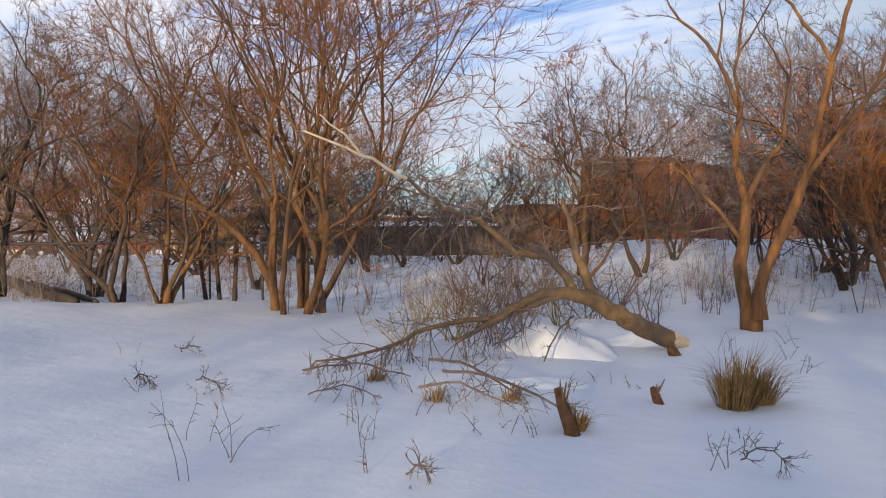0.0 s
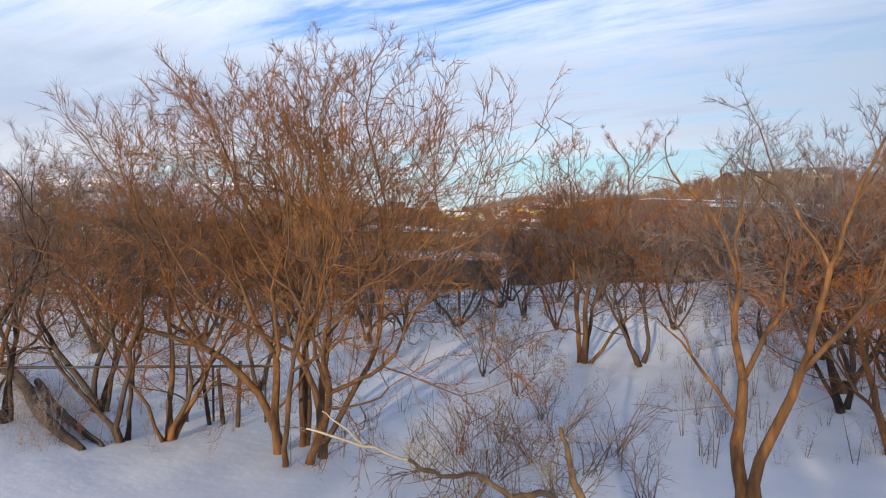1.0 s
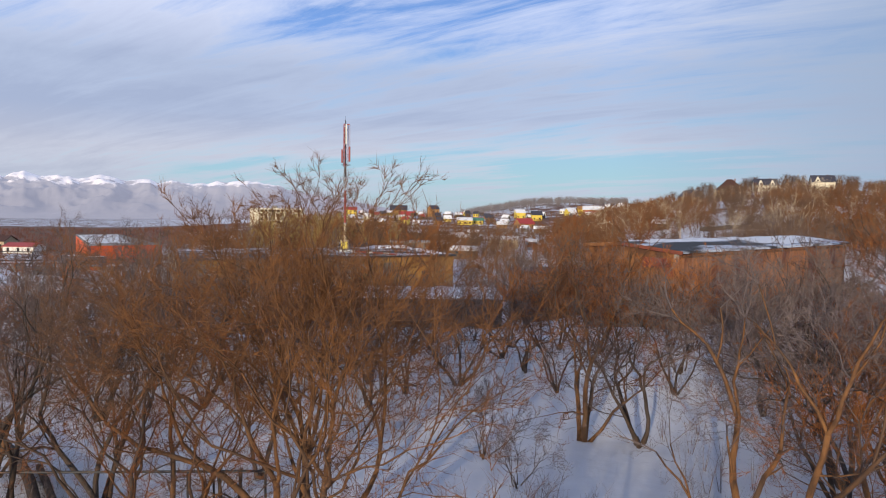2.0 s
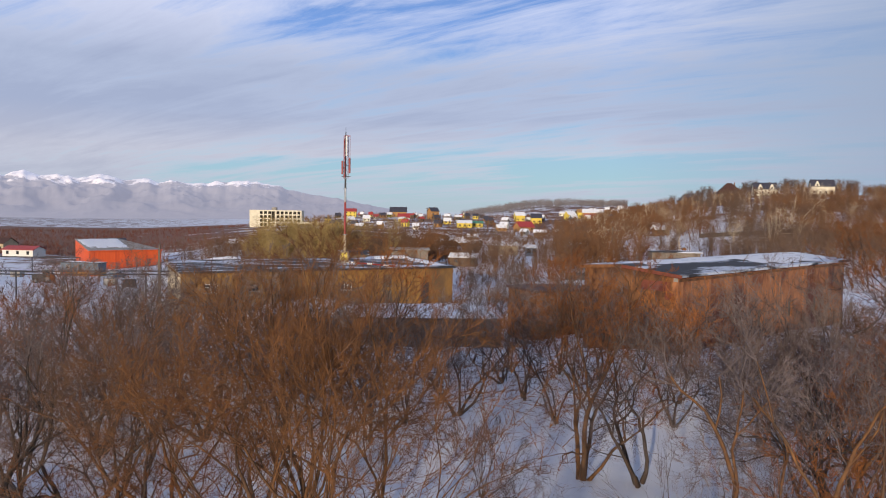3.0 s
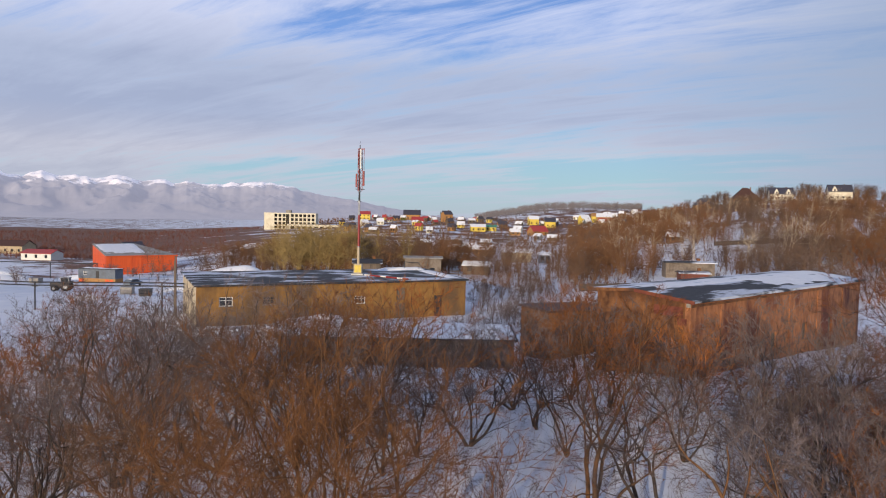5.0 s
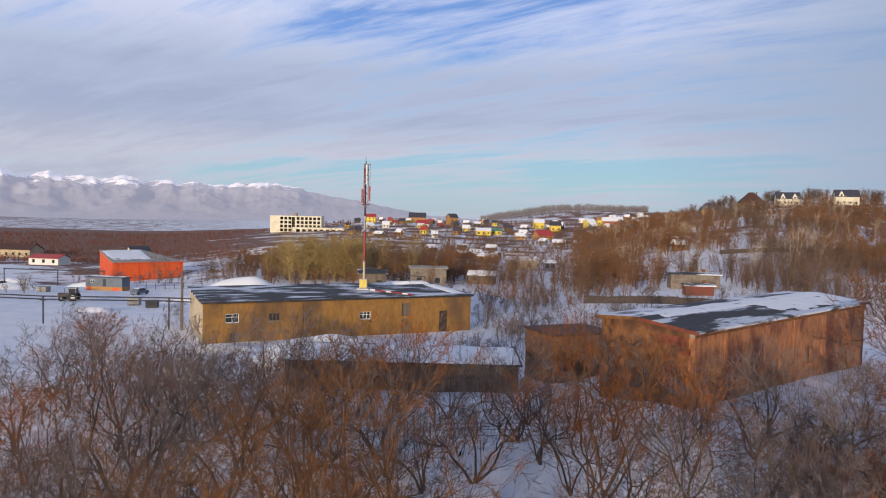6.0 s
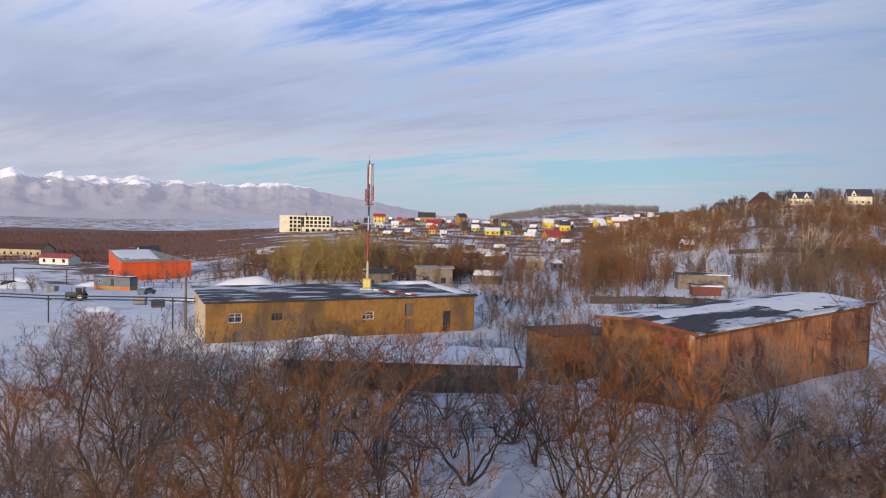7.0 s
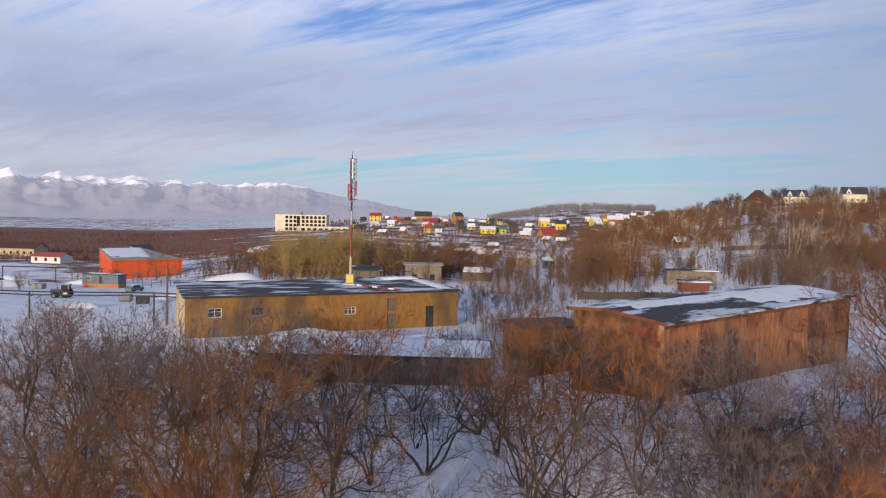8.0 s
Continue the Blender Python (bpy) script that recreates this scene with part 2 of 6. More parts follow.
# near-black in place of the shade inside open rooms
ROOM_SHADE = surface("room_shade", (0.02, 0.018, 0.016), (0.04, 0.035, 0.03), 1.0, rough=0.95, bump=0.0)
WHITE_PAINT = surface("white_paint", (0.66, 0.65, 0.62), (0.80, 0.79, 0.76), 3.0, rough=0.6, bump=0.1)
FENCE_DARK = surface("dark_fence_boards", (0.035, 0.028, 0.025), (0.085, 0.066, 0.055), 5.0, rough=0.9, bump=0.3, stretch=(1, 1, 0.2))
ROOF_BROWN = surface("dark_brown_roof", (0.05, 0.022, 0.016), (0.09, 0.04, 0.028), 2.0, rough=0.8, bump=0.2)
STORE = surface("weathered_store_wall", (0.15, 0.12, 0.095), (0.27, 0.225, 0.18), 2.5, (0.10, 0.075, 0.06), 0.4, (0.48, 0.62), 0.9, 0.4)
CREAM = surface("cream_panel", (0.66, 0.61, 0.48), (0.80, 0.75, 0.60), 0.6, (0.50, 0.44, 0.32), 0.15, (0.5, 0.7), 0.85, 0.2)
ORANGE = surface("orange_cladding", (0.56, 0.075, 0.012), (0.70, 0.115, 0.02), 1.2, (0.46, 0.06, 0.012), 0.2, (0.5, 0.7), 0.55, 0.15, stretch=(6, 6, 0.3))
RED_PAINT = surface("red_paint", (0.20, 0.022, 0.022), (0.32, 0.04, 0.036), 3.0, rough=0.55, bump=0.1)
YELLOW_PAINT = surface("yellow_paint", (0.62, 0.46, 0.06), (0.74, 0.58, 0.10), 2.0, rough=0.7, bump=0.1)
DARK_METAL = surface("dark_metal", (0.03, 0.03, 0.034), (0.07, 0.07, 0.075), 4.0, (0.12, 0.07, 0.05), 1.0, (0.55, 0.7), 0.6, 0.2, metal=0.5)
GREY_METAL = surface("grey_metal", (0.22, 0.23, 0.25), (0.36, 0.37, 0.39), 3.0, rough=0.5, bump=0.1, metal=0.6)
BLUE_GREY = surface("blue_grey_siding", (0.10, 0.125, 0.16), (0.16, 0.19, 0.23), 2.0, (0.11, 0.12, 0.14), 0.4, (0.5, 0.7), 0.7, 0.2)
RUBBER = surface("rubber", (0.012, 0.012, 0.013), (0.03, 0.03, 0.03), 8.0, rough=0.9, bump=0.2)
LOG_WALL = surface("timber_wall", (0.30, 0.15, 0.05), (0.46, 0.25, 0.09), 3.0, rough=0.8, bump=0.3, stretch=(1, 1, 5))
ROOF_RED = surface("red_sheet_roof", (0.32, 0.03, 0.03), (0.42, 0.06, 0.05), 2.0, rough=0.5, bump=0.1)
ROOF_DARK = surface("dark_sheet_roof", (0.035, 0.035, 0.05), (0.07, 0.065, 0.08), 2.0, rough=0.5, bump=0.1)
ROOF_GREEN = surface("green_sheet_roof", (0.06, 0.20, 0.13), (0.10, 0.28, 0.18), 2.0, rough=0.5, bump=0.1)


# ---------------------------------------------------------------- mesh helpers
def part(name, bm, material, parent=None, label="", smooth=False):
    mesh = bpy.data.meshes.new(name)
    bm.normal_update()
    bm.to_mesh(mesh)
    bm.free()
    return part_mesh(name, mesh, material, parent, label, smooth)


def part_mesh(name, mesh, material, parent=None, label="", smooth=False):
    mesh.materials.append(material)
    if smooth:
        mesh.polygons.foreach_set("use_smooth", [True] * len(mesh.polygons))
    ob = new(name, mesh)
    ob.parent = parent
    if label:
        tagged(ob, label)
    return ob


def thing(name, x, y, z, turn=0.0, label="", category="", group="", kind=""):
    ob = new(name)
    ob.empty_display_size = 0.2
    ob.matrix_world = pose(x, y, z, 0, 0, turn)
    return tagged(ob, label, category, group, kind)


def box(bm, x0, x1, y0, y1, z0, z1, m=None, bevel=0.0):
    v = [bm.verts.new((x, y, z)) for x in (x0, x1) for y in (y0, y1) for z in (z0, z1)]
    faces = [bm.faces.new([v[i] for i in q]) for q in ((0, 1, 3, 2), (4, 6, 7, 5), (0, 4, 5, 1), (2, 3, 7, 6), (0, 2, 6, 4), (1, 5, 7, 3))]
    if bevel:
        edges = {e for f in faces for e in f.edges}
        made = bmesh.ops.bevel(bm, geom=list(edges), offset=bevel, segments=1, affect="EDGES", profile=0.5)
        v = list({w for f in made["faces"] for w in f.verts} | {w for w in v if w.is_valid})
    if m is not None:
        for w in v:
            w.co = m @ w.co
    return bm


def a_box(*size, bevel=0.0, m=None):
    return box(bmesh.new(), *size, m=m, bevel=bevel)


def rod(bm, a, b, r0, r1=None, sides=8):
    """A tapered rod from a to b."""
    a, b = Vector(a), Vector(b)
    r1 = r0 if r1 is None else r1
    turn = (b - a).to_track_quat("Z", "Y").to_matrix()
    rings = []
    for p, r in ((a, r0), (b, r1)):
        rings.append([bm.verts.new(p + turn @ Vector((r * math.cos(i * math.tau / sides), r * math.sin(i * math.tau / sides), 0))) for i in range(sides)])
    for i in range(sides):
        j = (i + 1) % sides
        bm.faces.new((rings[0][i], rings[0][j], rings[1][j], rings[1][i]))
    bm.faces.new(list(reversed(rings[0])))
    bm.faces.new(rings[1])
    return bm


def a_rod(a, b, r0, r1=None, sides=8):
    return rod(bmesh.new(), a, b, r0, r1, sides)


def pierced_wall(length, height, thick, openings):
    """A wall along x, its outside at y = 0, with openings (x0, x1, z0, z1) cut right through."""
    xs = sorted({0.0, length, *(v for o in openings for v in o[:2])})
    zs = sorted({0.0, height, *(v for o in openings for v in o[2:])})
    bm = bmesh.new()
    solid = {}
    for i in range(len(xs) - 1):
        for k in range(len(zs) - 1):
            cx, cz = (xs[i] + xs[i + 1]) / 2, (zs[k] + zs[k + 1]) / 2
            solid[i, k] = not any(o[0] < cx < o[1] and o[2] < cz < o[3] for o in openings)

    def quad(*corners):
        bm.faces.new([bm.verts.new(c) for c in corners])
    for (i, k), full in solid.items():
        if not full:
            continue
        x0, x1, z0, z1 = xs[i], xs[i + 1], zs[k], zs[k + 1]
        quad((x0, 0, z0), (x1, 0, z0), (x1, 0, z1), (x0, 0, z1))
        quad((x1, thick, z0), (x0, thick, z0), (x0, thick, z1), (x1, thick, z1))
        if not solid.get((i - 1, k)):
            quad((x0, thick, z0), (x0, 0, z0), (x0, 0, z1), (x0, thick, z1))
        if not solid.get((i + 1, k)):
            quad((x1, 0, z0), (x1, thick, z0), (x1, thick, z1), (x1, 0, z1))
        if not solid.get((i, k - 1)):
            quad((x0, 0, z0), (x0, thick, z0), (x1, thick, z0), (x1, 0, z0))
        if not solid.get((i, k + 1)):
            quad((x0, 0, z1), (x1, 0, z1), (x1, thick, z1), (x0, thick, z1))
    bmesh.ops.remove_doubles(bm, verts=bm.verts[:], dist=0.0005)
    return bm


def prism(bm, outline, y0, y1):
    """The outline (x, z) drawn out along y."""
    a = [bm.verts.new((x, y0, z)) for x, z in outline]
    b = [bm.verts.new((x, y1, z)) for x, z in outline]
    n = len(outline)
    for i in range(n):
        j = (i + 1) % n
        bm.faces.new((a[i], a[j], b[j], b[i]))
    bm.faces.new(list(reversed(a)))
    bm.faces.new(b)
    bmesh.ops.recalc_face_normals(bm, faces=bm.faces[:])
    return bm


# ---------------------------------------------------------------- ground
def step(a, b, v):
    t = np.clip((np.asarray(v, float) - a) / (b - a), 0.0, 1.0)
    return t * t * (3 - 2 * t)


def wave(x, y, size, seed):
    """A cheap, smooth, uneven swell."""
    r = np.random.RandomState(seed)
    out = 0.0
    for _ in range(7):
        angle, phase, k = r.uniform(0, math.tau), r.uniform(0, math.tau), r.uniform(0.6, 1.8) / size
        out = out + np.sin((x * math.cos(angle) + y * math.sin(angle)) * k * 3.0 + phase)
    return out / 7


def height(x, y):
    x, y = np.asarray(x, float), np.asarray(y, float)
    u = x / np.maximum(y, 20.0)
    ahead = step(-5.0, 15.0, y)
    z = -1.5 * step(55, 85, y)
    z = z - step(0.20, 0.50, -u) * (5.5 * step(85, 220, y) + 3.0 * step(240, 330, y)) * ahead
    z = z + 9.0 * step(350, 750, y) * step(-0.30, -0.08, u)
    z = z + 26.0 * step(0.08, 0.5, u) * step(90, 480, y)
    z = z + 1.2 * step(0.10, 0.30, u) * step(30, 50, y)
    z = z - 26.0 * step(650, 1500, y) * step(0.16, -0.06, u)
    z = z + 19.0 * np.exp(-((x - 150) / 150) ** 2 - ((y - 1150) / 180) ** 2)
    z = z + 0.35 * wave(x, y, 22.0, 3) * (1 - step(60, 90, y)) + (0.13 * wave(x, y, 4.0, 4) + 0.045 * wave(x, y, 1.5, 6)) * (1 - step(60, 90, y)) + 1.6 * wave(x, y, 130.0, 5) * step(240, 420, y)
    z = z + 0.45 * step(-3.0, -12.0, x) * step(24.0, 12.0, y)
    return z


def ground_at(x, y):
    return float(height(x, y))


def sheet(name, verts, rows, columns, material, closed=False, kind="structure", label="", category="", smooth=True):
    faces = []
    for i in range(rows - 1):
        for j in range(columns if closed else columns - 1):
            k = (j + 1) % columns
            faces.append((i * columns + j, i * columns + k, (i + 1) * columns + k, (i + 1) * columns + j))
    mesh = bpy.data.meshes.new(name)
    mesh.from_pydata(verts, [], faces)
    mesh.update()
    ob = part_mesh(name, mesh, material, smooth=smooth)
    return tagged(ob, label, category, kind=kind)


def build_ground():
    rings = np.concatenate([[0.004, 0.5], np.geomspace(1.0, 4900.0, 270)])
    angles = np.linspace(0, math.tau, 400, endpoint=False)
    x = np.outer(rings, np.sin(angles)).ravel() - 1.3
    y = np.outer(rings, np.cos(angles)).ravel() - 2.2
    z = height(x, y)
    sheet("ground", np.column_stack((x, y, z)).tolist(), len(rings), len(angles), SNOW_GROUND, True,
          label="snow-covered ground with brown grass showing on far slopes", category="ground")


build_ground()


def build_mountains():
    """A far snowy range on the other side of the plain."""
    m = bpy.data.materials.new("snowy_mountain_haze_glow")
    m.use_nodes = True
    nodes, links = m.node_tree.nodes, m.node_tree.links
    shader = nodes["Principled BSDF"]
    coord = nodes.new("ShaderNodeTexCoord")
    place = nodes.new("ShaderNodeSeparateXYZ")
    links.new(coord.outputs["Object"], place.inputs[0])
    grain = socket(nodes, "ShaderNodeTexNoise", Scale=0.006, Detail=8.0, Roughness=0.65)
    links.new(coord.outputs["Object"], grain.inputs["Vector"])
    level = math_node(nodes, links, "ADD", math_node(nodes, links, "DIVIDE", place.outputs[2], 260.0), math_node(nodes, links, "MULTIPLY", grain.outputs[0], 0.75))
    # greyed slopes hold some of the distance haze; the pale top is snow
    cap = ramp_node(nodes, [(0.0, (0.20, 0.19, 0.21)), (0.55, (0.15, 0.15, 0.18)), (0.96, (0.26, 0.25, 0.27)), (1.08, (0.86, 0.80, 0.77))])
    links.new(level, cap.inputs[0])
    links.new(cap.outputs[0], shader.inputs["Base Color"])
    shader.inputs["Roughness"].default_value = 0.95
    # lavender glow put in for the haze of distance
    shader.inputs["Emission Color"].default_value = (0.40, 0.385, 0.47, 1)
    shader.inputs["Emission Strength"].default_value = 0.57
    columns, rows = 520, 60
    azimuth = np.linspace(radians(-64), radians(4), columns)
    peaks = ((-64, 150), (-50, 190), (-40, 170), (-34.4, 206), (-33.6, 228), (-32.9, 185), (-32, 179), (-30.7, 218), (-29.8, 184), (-28.7, 197), (-27.4, 179), (-25.9, 206), (-24.7, 174), (-23, 193), (-22.2, 168), (-21.2, 188), (-19.5, 172), (-17.9, 182), (-15.7, 190), (-14.4, 178), (-13.3, 162), (-10.9, 118), (-8.2, 92), (-3.7, 20), (4, -20))
    verts = []
    for i in range(rows):
        s = i / (rows - 1)
        r = 3300 + 1400 * s
        rise = float(step(0.0, 0.85, s)) ** 0.8
        for j, a in enumerate(azimuth):
            d = math.degrees(a)
            x, y = r * math.sin(a), r * math.cos(a)
            crest = float(np.interp(d, [p[0] for p in peaks], [p[1] for p in peaks]))
            crest += 9.0 * noise.fractal(Vector((d * 1.3, 0.7, 0.0)), 0.8, 2.1, 4)
            bulk = noise.ridged_multi_fractal(Vector((x / 330, y / 330, 0.3)), 0.9, 2.1, 7, 1.0, 2.0)
            near = min(1.0, 2.2 * abs(s - 0.86))
            z = -39 + (crest + 34) * rise * (1.0 - near * (0.62 - 0.36 * bulk)) + 5 * bulk * (1 - s)
            verts.append((x, y, z))
    sheet("backdrop", verts, rows, columns, m, label="range of snow-capped mountains with haze painted in, far beyond the plain", category="mountains", smooth=True)


build_mountains()


# ---------------------------------------------------------------- trees
class Bough:
    """Collects tubes of one mesh."""

    def __init__(self):
        self.verts, self.faces = [], []

    def tube(self, points, radii, sides):
        n = len(points)
        base = len(self.verts)
        for i, (p, r) in enumerate(zip(points, radii)):
            d = points[min(i + 1, n - 1)] - points[max(i - 1, 0)]
            d = d / (np.linalg.norm(d) + 1e-9)
            side = np.cross(d, (0.31, 0.95, 0.05))
            side = side / (np.linalg.norm(side) + 1e-9)
            up = np.cross(side, d)
            for k in range(sides):
                a = k * math.tau / sides
                self.verts.append(tuple(p + r * (math.cos(a) * side + math.sin(a) * up)))
        for i in range(n - 1):
            for k in range(sides):
                j = (k + 1) % sides
                a, b = base + i * sides, base + (i + 1) * sides
                self.faces.append((a + k, a + j, b + j, b + k))
        if sides > 3:
            self.faces.append(tuple(base + (n - 1) * sides + k for k in range(sides)))

    def spike(self, a, b, r):
        """A twig's end: a thin keel that narrows to the tip."""
        d = b - a
        side = np.cross(d, (0.31, 0.95, 0.05))
        side = side * (r / (np.linalg.norm(side) + 1e-9))
        up = np.cross(side, d)
        up = up * (r / (np.linalg.norm(up) + 1e-9))
        base = len(self.verts)
        self.verts += [tuple(a + side), tuple(a + up), tuple(a - side), tuple(b)]
        self.faces += [(base, base + 1, base + 3), (base + 1, base + 2, base + 3)]

    def mesh(self, name):
        mesh = bpy.data.meshes.new(name)
        mesh.from_pydata(self.verts, [], self.faces)
        mesh.update()
        return mesh


def bough_line(r, start, way, length, bits, wander, lift):
    points, d = [np.array(start, float)], np.array(way, float)
    for _ in range(bits):
        d = d + r.normal(0, wander, 3) + np.array((0, 0, lift))
        d = d / np.linalg.norm(d)
        points.append(points[-1] + d * length / bits)
    return points


def side_way(r, d, spread):
    """A direction that leaves d by about the angle spread."""
    d = d / np.linalg.norm(d)
    across = r.normal(0, 1, 3)
    across -= d * across.dot(d)
    across /= np.linalg.norm(across) + 1e-9
    return d * math.cos(spread) + across * math.sin(spread)


def bare_tree(seed, tall, stems, spread, levels=7, thick=0.09, twig=0.0046, lean=(0, 0), clump=0.16, shoots=6, wander=0.14, lift=0.07, fork=(0.25, 0.7)):
    """A leafless willow-like tree: stems from one root that fork again and again into fine upturned twigs. Returns trunk and crown meshes."""
    r = np.random.RandomState(seed)
    trunk, crown = Bough(), Bough()
    first = tall * 0.30

    def twigs(line, length, count):
        n = len(line) - 1
        for w in range(count):
            f = min((0.1 + 0.9 * (w + r.uniform(0, 1)) / count), 0.999) * n
            i = int(f)
            o = line[i] + (line[i + 1] - line[i]) * (f - i)
            d = side_way(r, line[i + 1] - line[i], r.uniform(0.35, 1.0)) + np.array((0, 0, 0.2))
            crown.spike(o, o + d * length * r.uniform(0.4, 1.0), twig)

    def grow(start, way, length, radius, level):
        high = start[2] / tall
        if high > 0.55:
            length *= max(0.5, 1 - 1.1 * (high - 0.55))
        bits = (6, 5, 4, 3, 3, 2, 2)[min(level, 6)]
        line = bough_line(r, start, way, length, bits, wander * (1 + 0.25 * level), lift if level else lift * 0.4)
        end = radius * 0.7
        if level < 5:
            rings = [max(radius + (end - radius) * i / bits, twig * 1.2) for i in range(bits + 1)]
            if level == 0:
                rings[0] *= 1.35
            (trunk if level < 4 else crown).tube(line, rings, (7, 6, 5, 4, 3)[level])
        else:
            crown.spike(line[0], line[1], twig * 1.8)
            crown.spike(line[1] - (line[1] - line[0]) * 0.3, line[-1], twig * 1.5)
        if level >= levels - 1:
            twigs(line, max(length * 0.7, tall * 0.03), shoots)
            return
        if level >= 4:
            twigs(line, length * 0.6, 3)
        for k in range(3 if r.uniform() < 0.35 else 2):
            at = bits if k == 0 else max(bits - r.randint(0, 2), 1)
            d = side_way(r, line[at] - line[at - 1], r.uniform(*fork) * (0.6 if k == 0 else 1.0))
            grow(line[at], d, length * r.uniform(0.64, 0.88), end * (0.88 if k == 0 else 0.68), level + 1)
        # a thinner side branch lower down
        if level + 2 < levels and (level > 0 or r.uniform() < 0.5):
            at = r.randint(max(1, bits // 3), bits)
            d = side_way(r, line[at] - line[at - 1], r.uniform(0.5, 1.1))
            grow(line[at], d, length * r.uniform(0.45, 0.65), end * 0.45, level + 2)

    foot = bough_line(r, (0, 0, -0.35), (lean[0], lean[1], 1.0), 0.75, 3, 0.05, 0.0)
    if clump < 0.4:
        trunk.tube(foot, [thick * k * (0.62 + 0.13 * stems) for k in (1.5, 1.25, 1.05, 0.8)], 8)
    for n in range(stems):
        turn = n * math.tau / stems + r.uniform(-0.5, 0.5)
        tilt = spread * r.uniform(0.4, 1.15) if stems > 1 else spread * 0.2
        way = np.array((math.sin(tilt) * math.cos(turn) + lean[0], math.sin(tilt) * math.sin(turn) + lean[1], math.cos(tilt)))
        out = clump * r.uniform(0.3, 1.0)
        root = np.array((out * math.cos(turn), out * math.sin(turn), -0.25 if clump >= 0.4 else r.uniform(-0.1, 0.2)))
        grow(root, way / np.linalg.norm(way), first * r.uniform(0.8, 1.15), thick * r.uniform(0.65, 1.15), 0)
    # brought to its full height
    fit = tall / float(np.percentile([v[2] for v in crown.verts], 99.0))
    for bough in (trunk, crown):
        bough.verts = [(x * fit, y * fit, z * fit) for x, y, z in bough.verts]
    return trunk.mesh("trunk"), crown.mesh("crown")


def plant(name, meshes, x, y, scale=1.0, turn=0.0, label="", sink=0.0, group="", tilt=9.0):
    root = thing(name, x, y, ground_at(x, y) - sink, turn, label, "tree", group)
    root.matrix_world = root.matrix_world @ pose(0, 0, 0, tilt * math.sin(x * 7.1 + y), tilt * math.cos(x + y * 5.3))
    root.scale = (scale, scale, scale)
    for mesh, key in zip(meshes, ("trunk", "crown")):
        ob = new(key, mesh)
        ob.parent = root
    return root


def coloured(meshes, bark, twigs):
    a, b = meshes
    a.materials.append(bark)
    b.materials.append(twigs)
    a.polygons.foreach_set("use_smooth", [True] * len(a.polygons))
    return meshes


# near kinds with full crowns, then lighter ones for the back of the thicket
KINDS = [
    (coloured(bare_tree(11, 9.6, 4, 0.32, thick=0.09), BARK, TWIG_GREY), "tall bare multi-stemmed willow with purplish-brown twigs in snow"),
    (coloured(bare_tree(12, 8.8, 4, 0.38, thick=0.09), BARK_SUNLIT, TWIG), "bare spreading willow with orange-brown twigs standing in snow"),
    (coloured(bare_tree(13, 7.2, 4, 0.48, thick=0.065, clump=0.3), BARK, TWIG_RED), "bare reddish-brown bush of many thin stems in snow"),
    (coloured(bare_tree(14, 8.8, 3, 0.45, thick=0.085, wander=0.16), BARK, TWIG_GREY), "bare grey-brown tree with forked dark stems in snow"),
    (coloured(bare_tree(15, 5.0, 5, 0.6, 6, 0.045, clump=0.3), BARK, TWIG_GREY), "low bare grey shrub with many fine stems in snow"),
    (coloured(bare_tree(16, 8.6, 3, 0.40, thick=0.09, wander=0.17), BARK, TWIG_UMBER), "bare brown tree with forked dark stems standing in snow"),
    (coloured(bare_tree(17, 8.6, 4, 0.44, 6, 0.085, 0.007, shoots=6), BARK, TWIG_GREY), "bare grey-brown round-headed tree at the back of the thicket"),
    (coloured(bare_tree(18, 8.2, 4, 0.42, 6, 0.075, 0.007, shoots=6), BARK, TWIG), "bare orange-brown willow at the back of the thicket"),
    (coloured(bare_tree(19, 8.4, 4, 0.48, 6, 0.08, 0.007, shoots=6, wander=0.16), BARK, TWIG_GREY), "bare dark-stemmed tree with a wide grey crown in snow"),
    (coloured(bare_tree(21, 8.8, 2, 0.16, thick=0.14, wander=0.12, clump=0.14), BARK_SUNLIT, TWIG_GREY), "tall bare tree with two thick brown stems in snow"),
]
BACK = {0: 6, 1: 7, 2: 7, 3: 8, 4: 4, 5: 8}
HERO = coloured(bare_tree(26, 10.2, 9, 0.30, thick=0.105, lean=(0.05, 0.0), clump=0.9, wander=0.12), BARK_SUNLIT, TWIG_HERO)


def clear_of_things(x, y):
    """True where trees may stand."""
    if y < 15.0 or abs(x) > 0.72 * y + 4:
        return False
    if -16.5 < x < 6.0 and 54 < y < 66:
        return False
    if 58 < y:
        return False
    if x > 8 and y > 44 and (x - 16.2) * 0.69 - (y - 50) * 0.72 < 3:
        return False
    if abs(x - 0.235 * y) < 1.7 and 24 < y < 46:
        return False
    return True


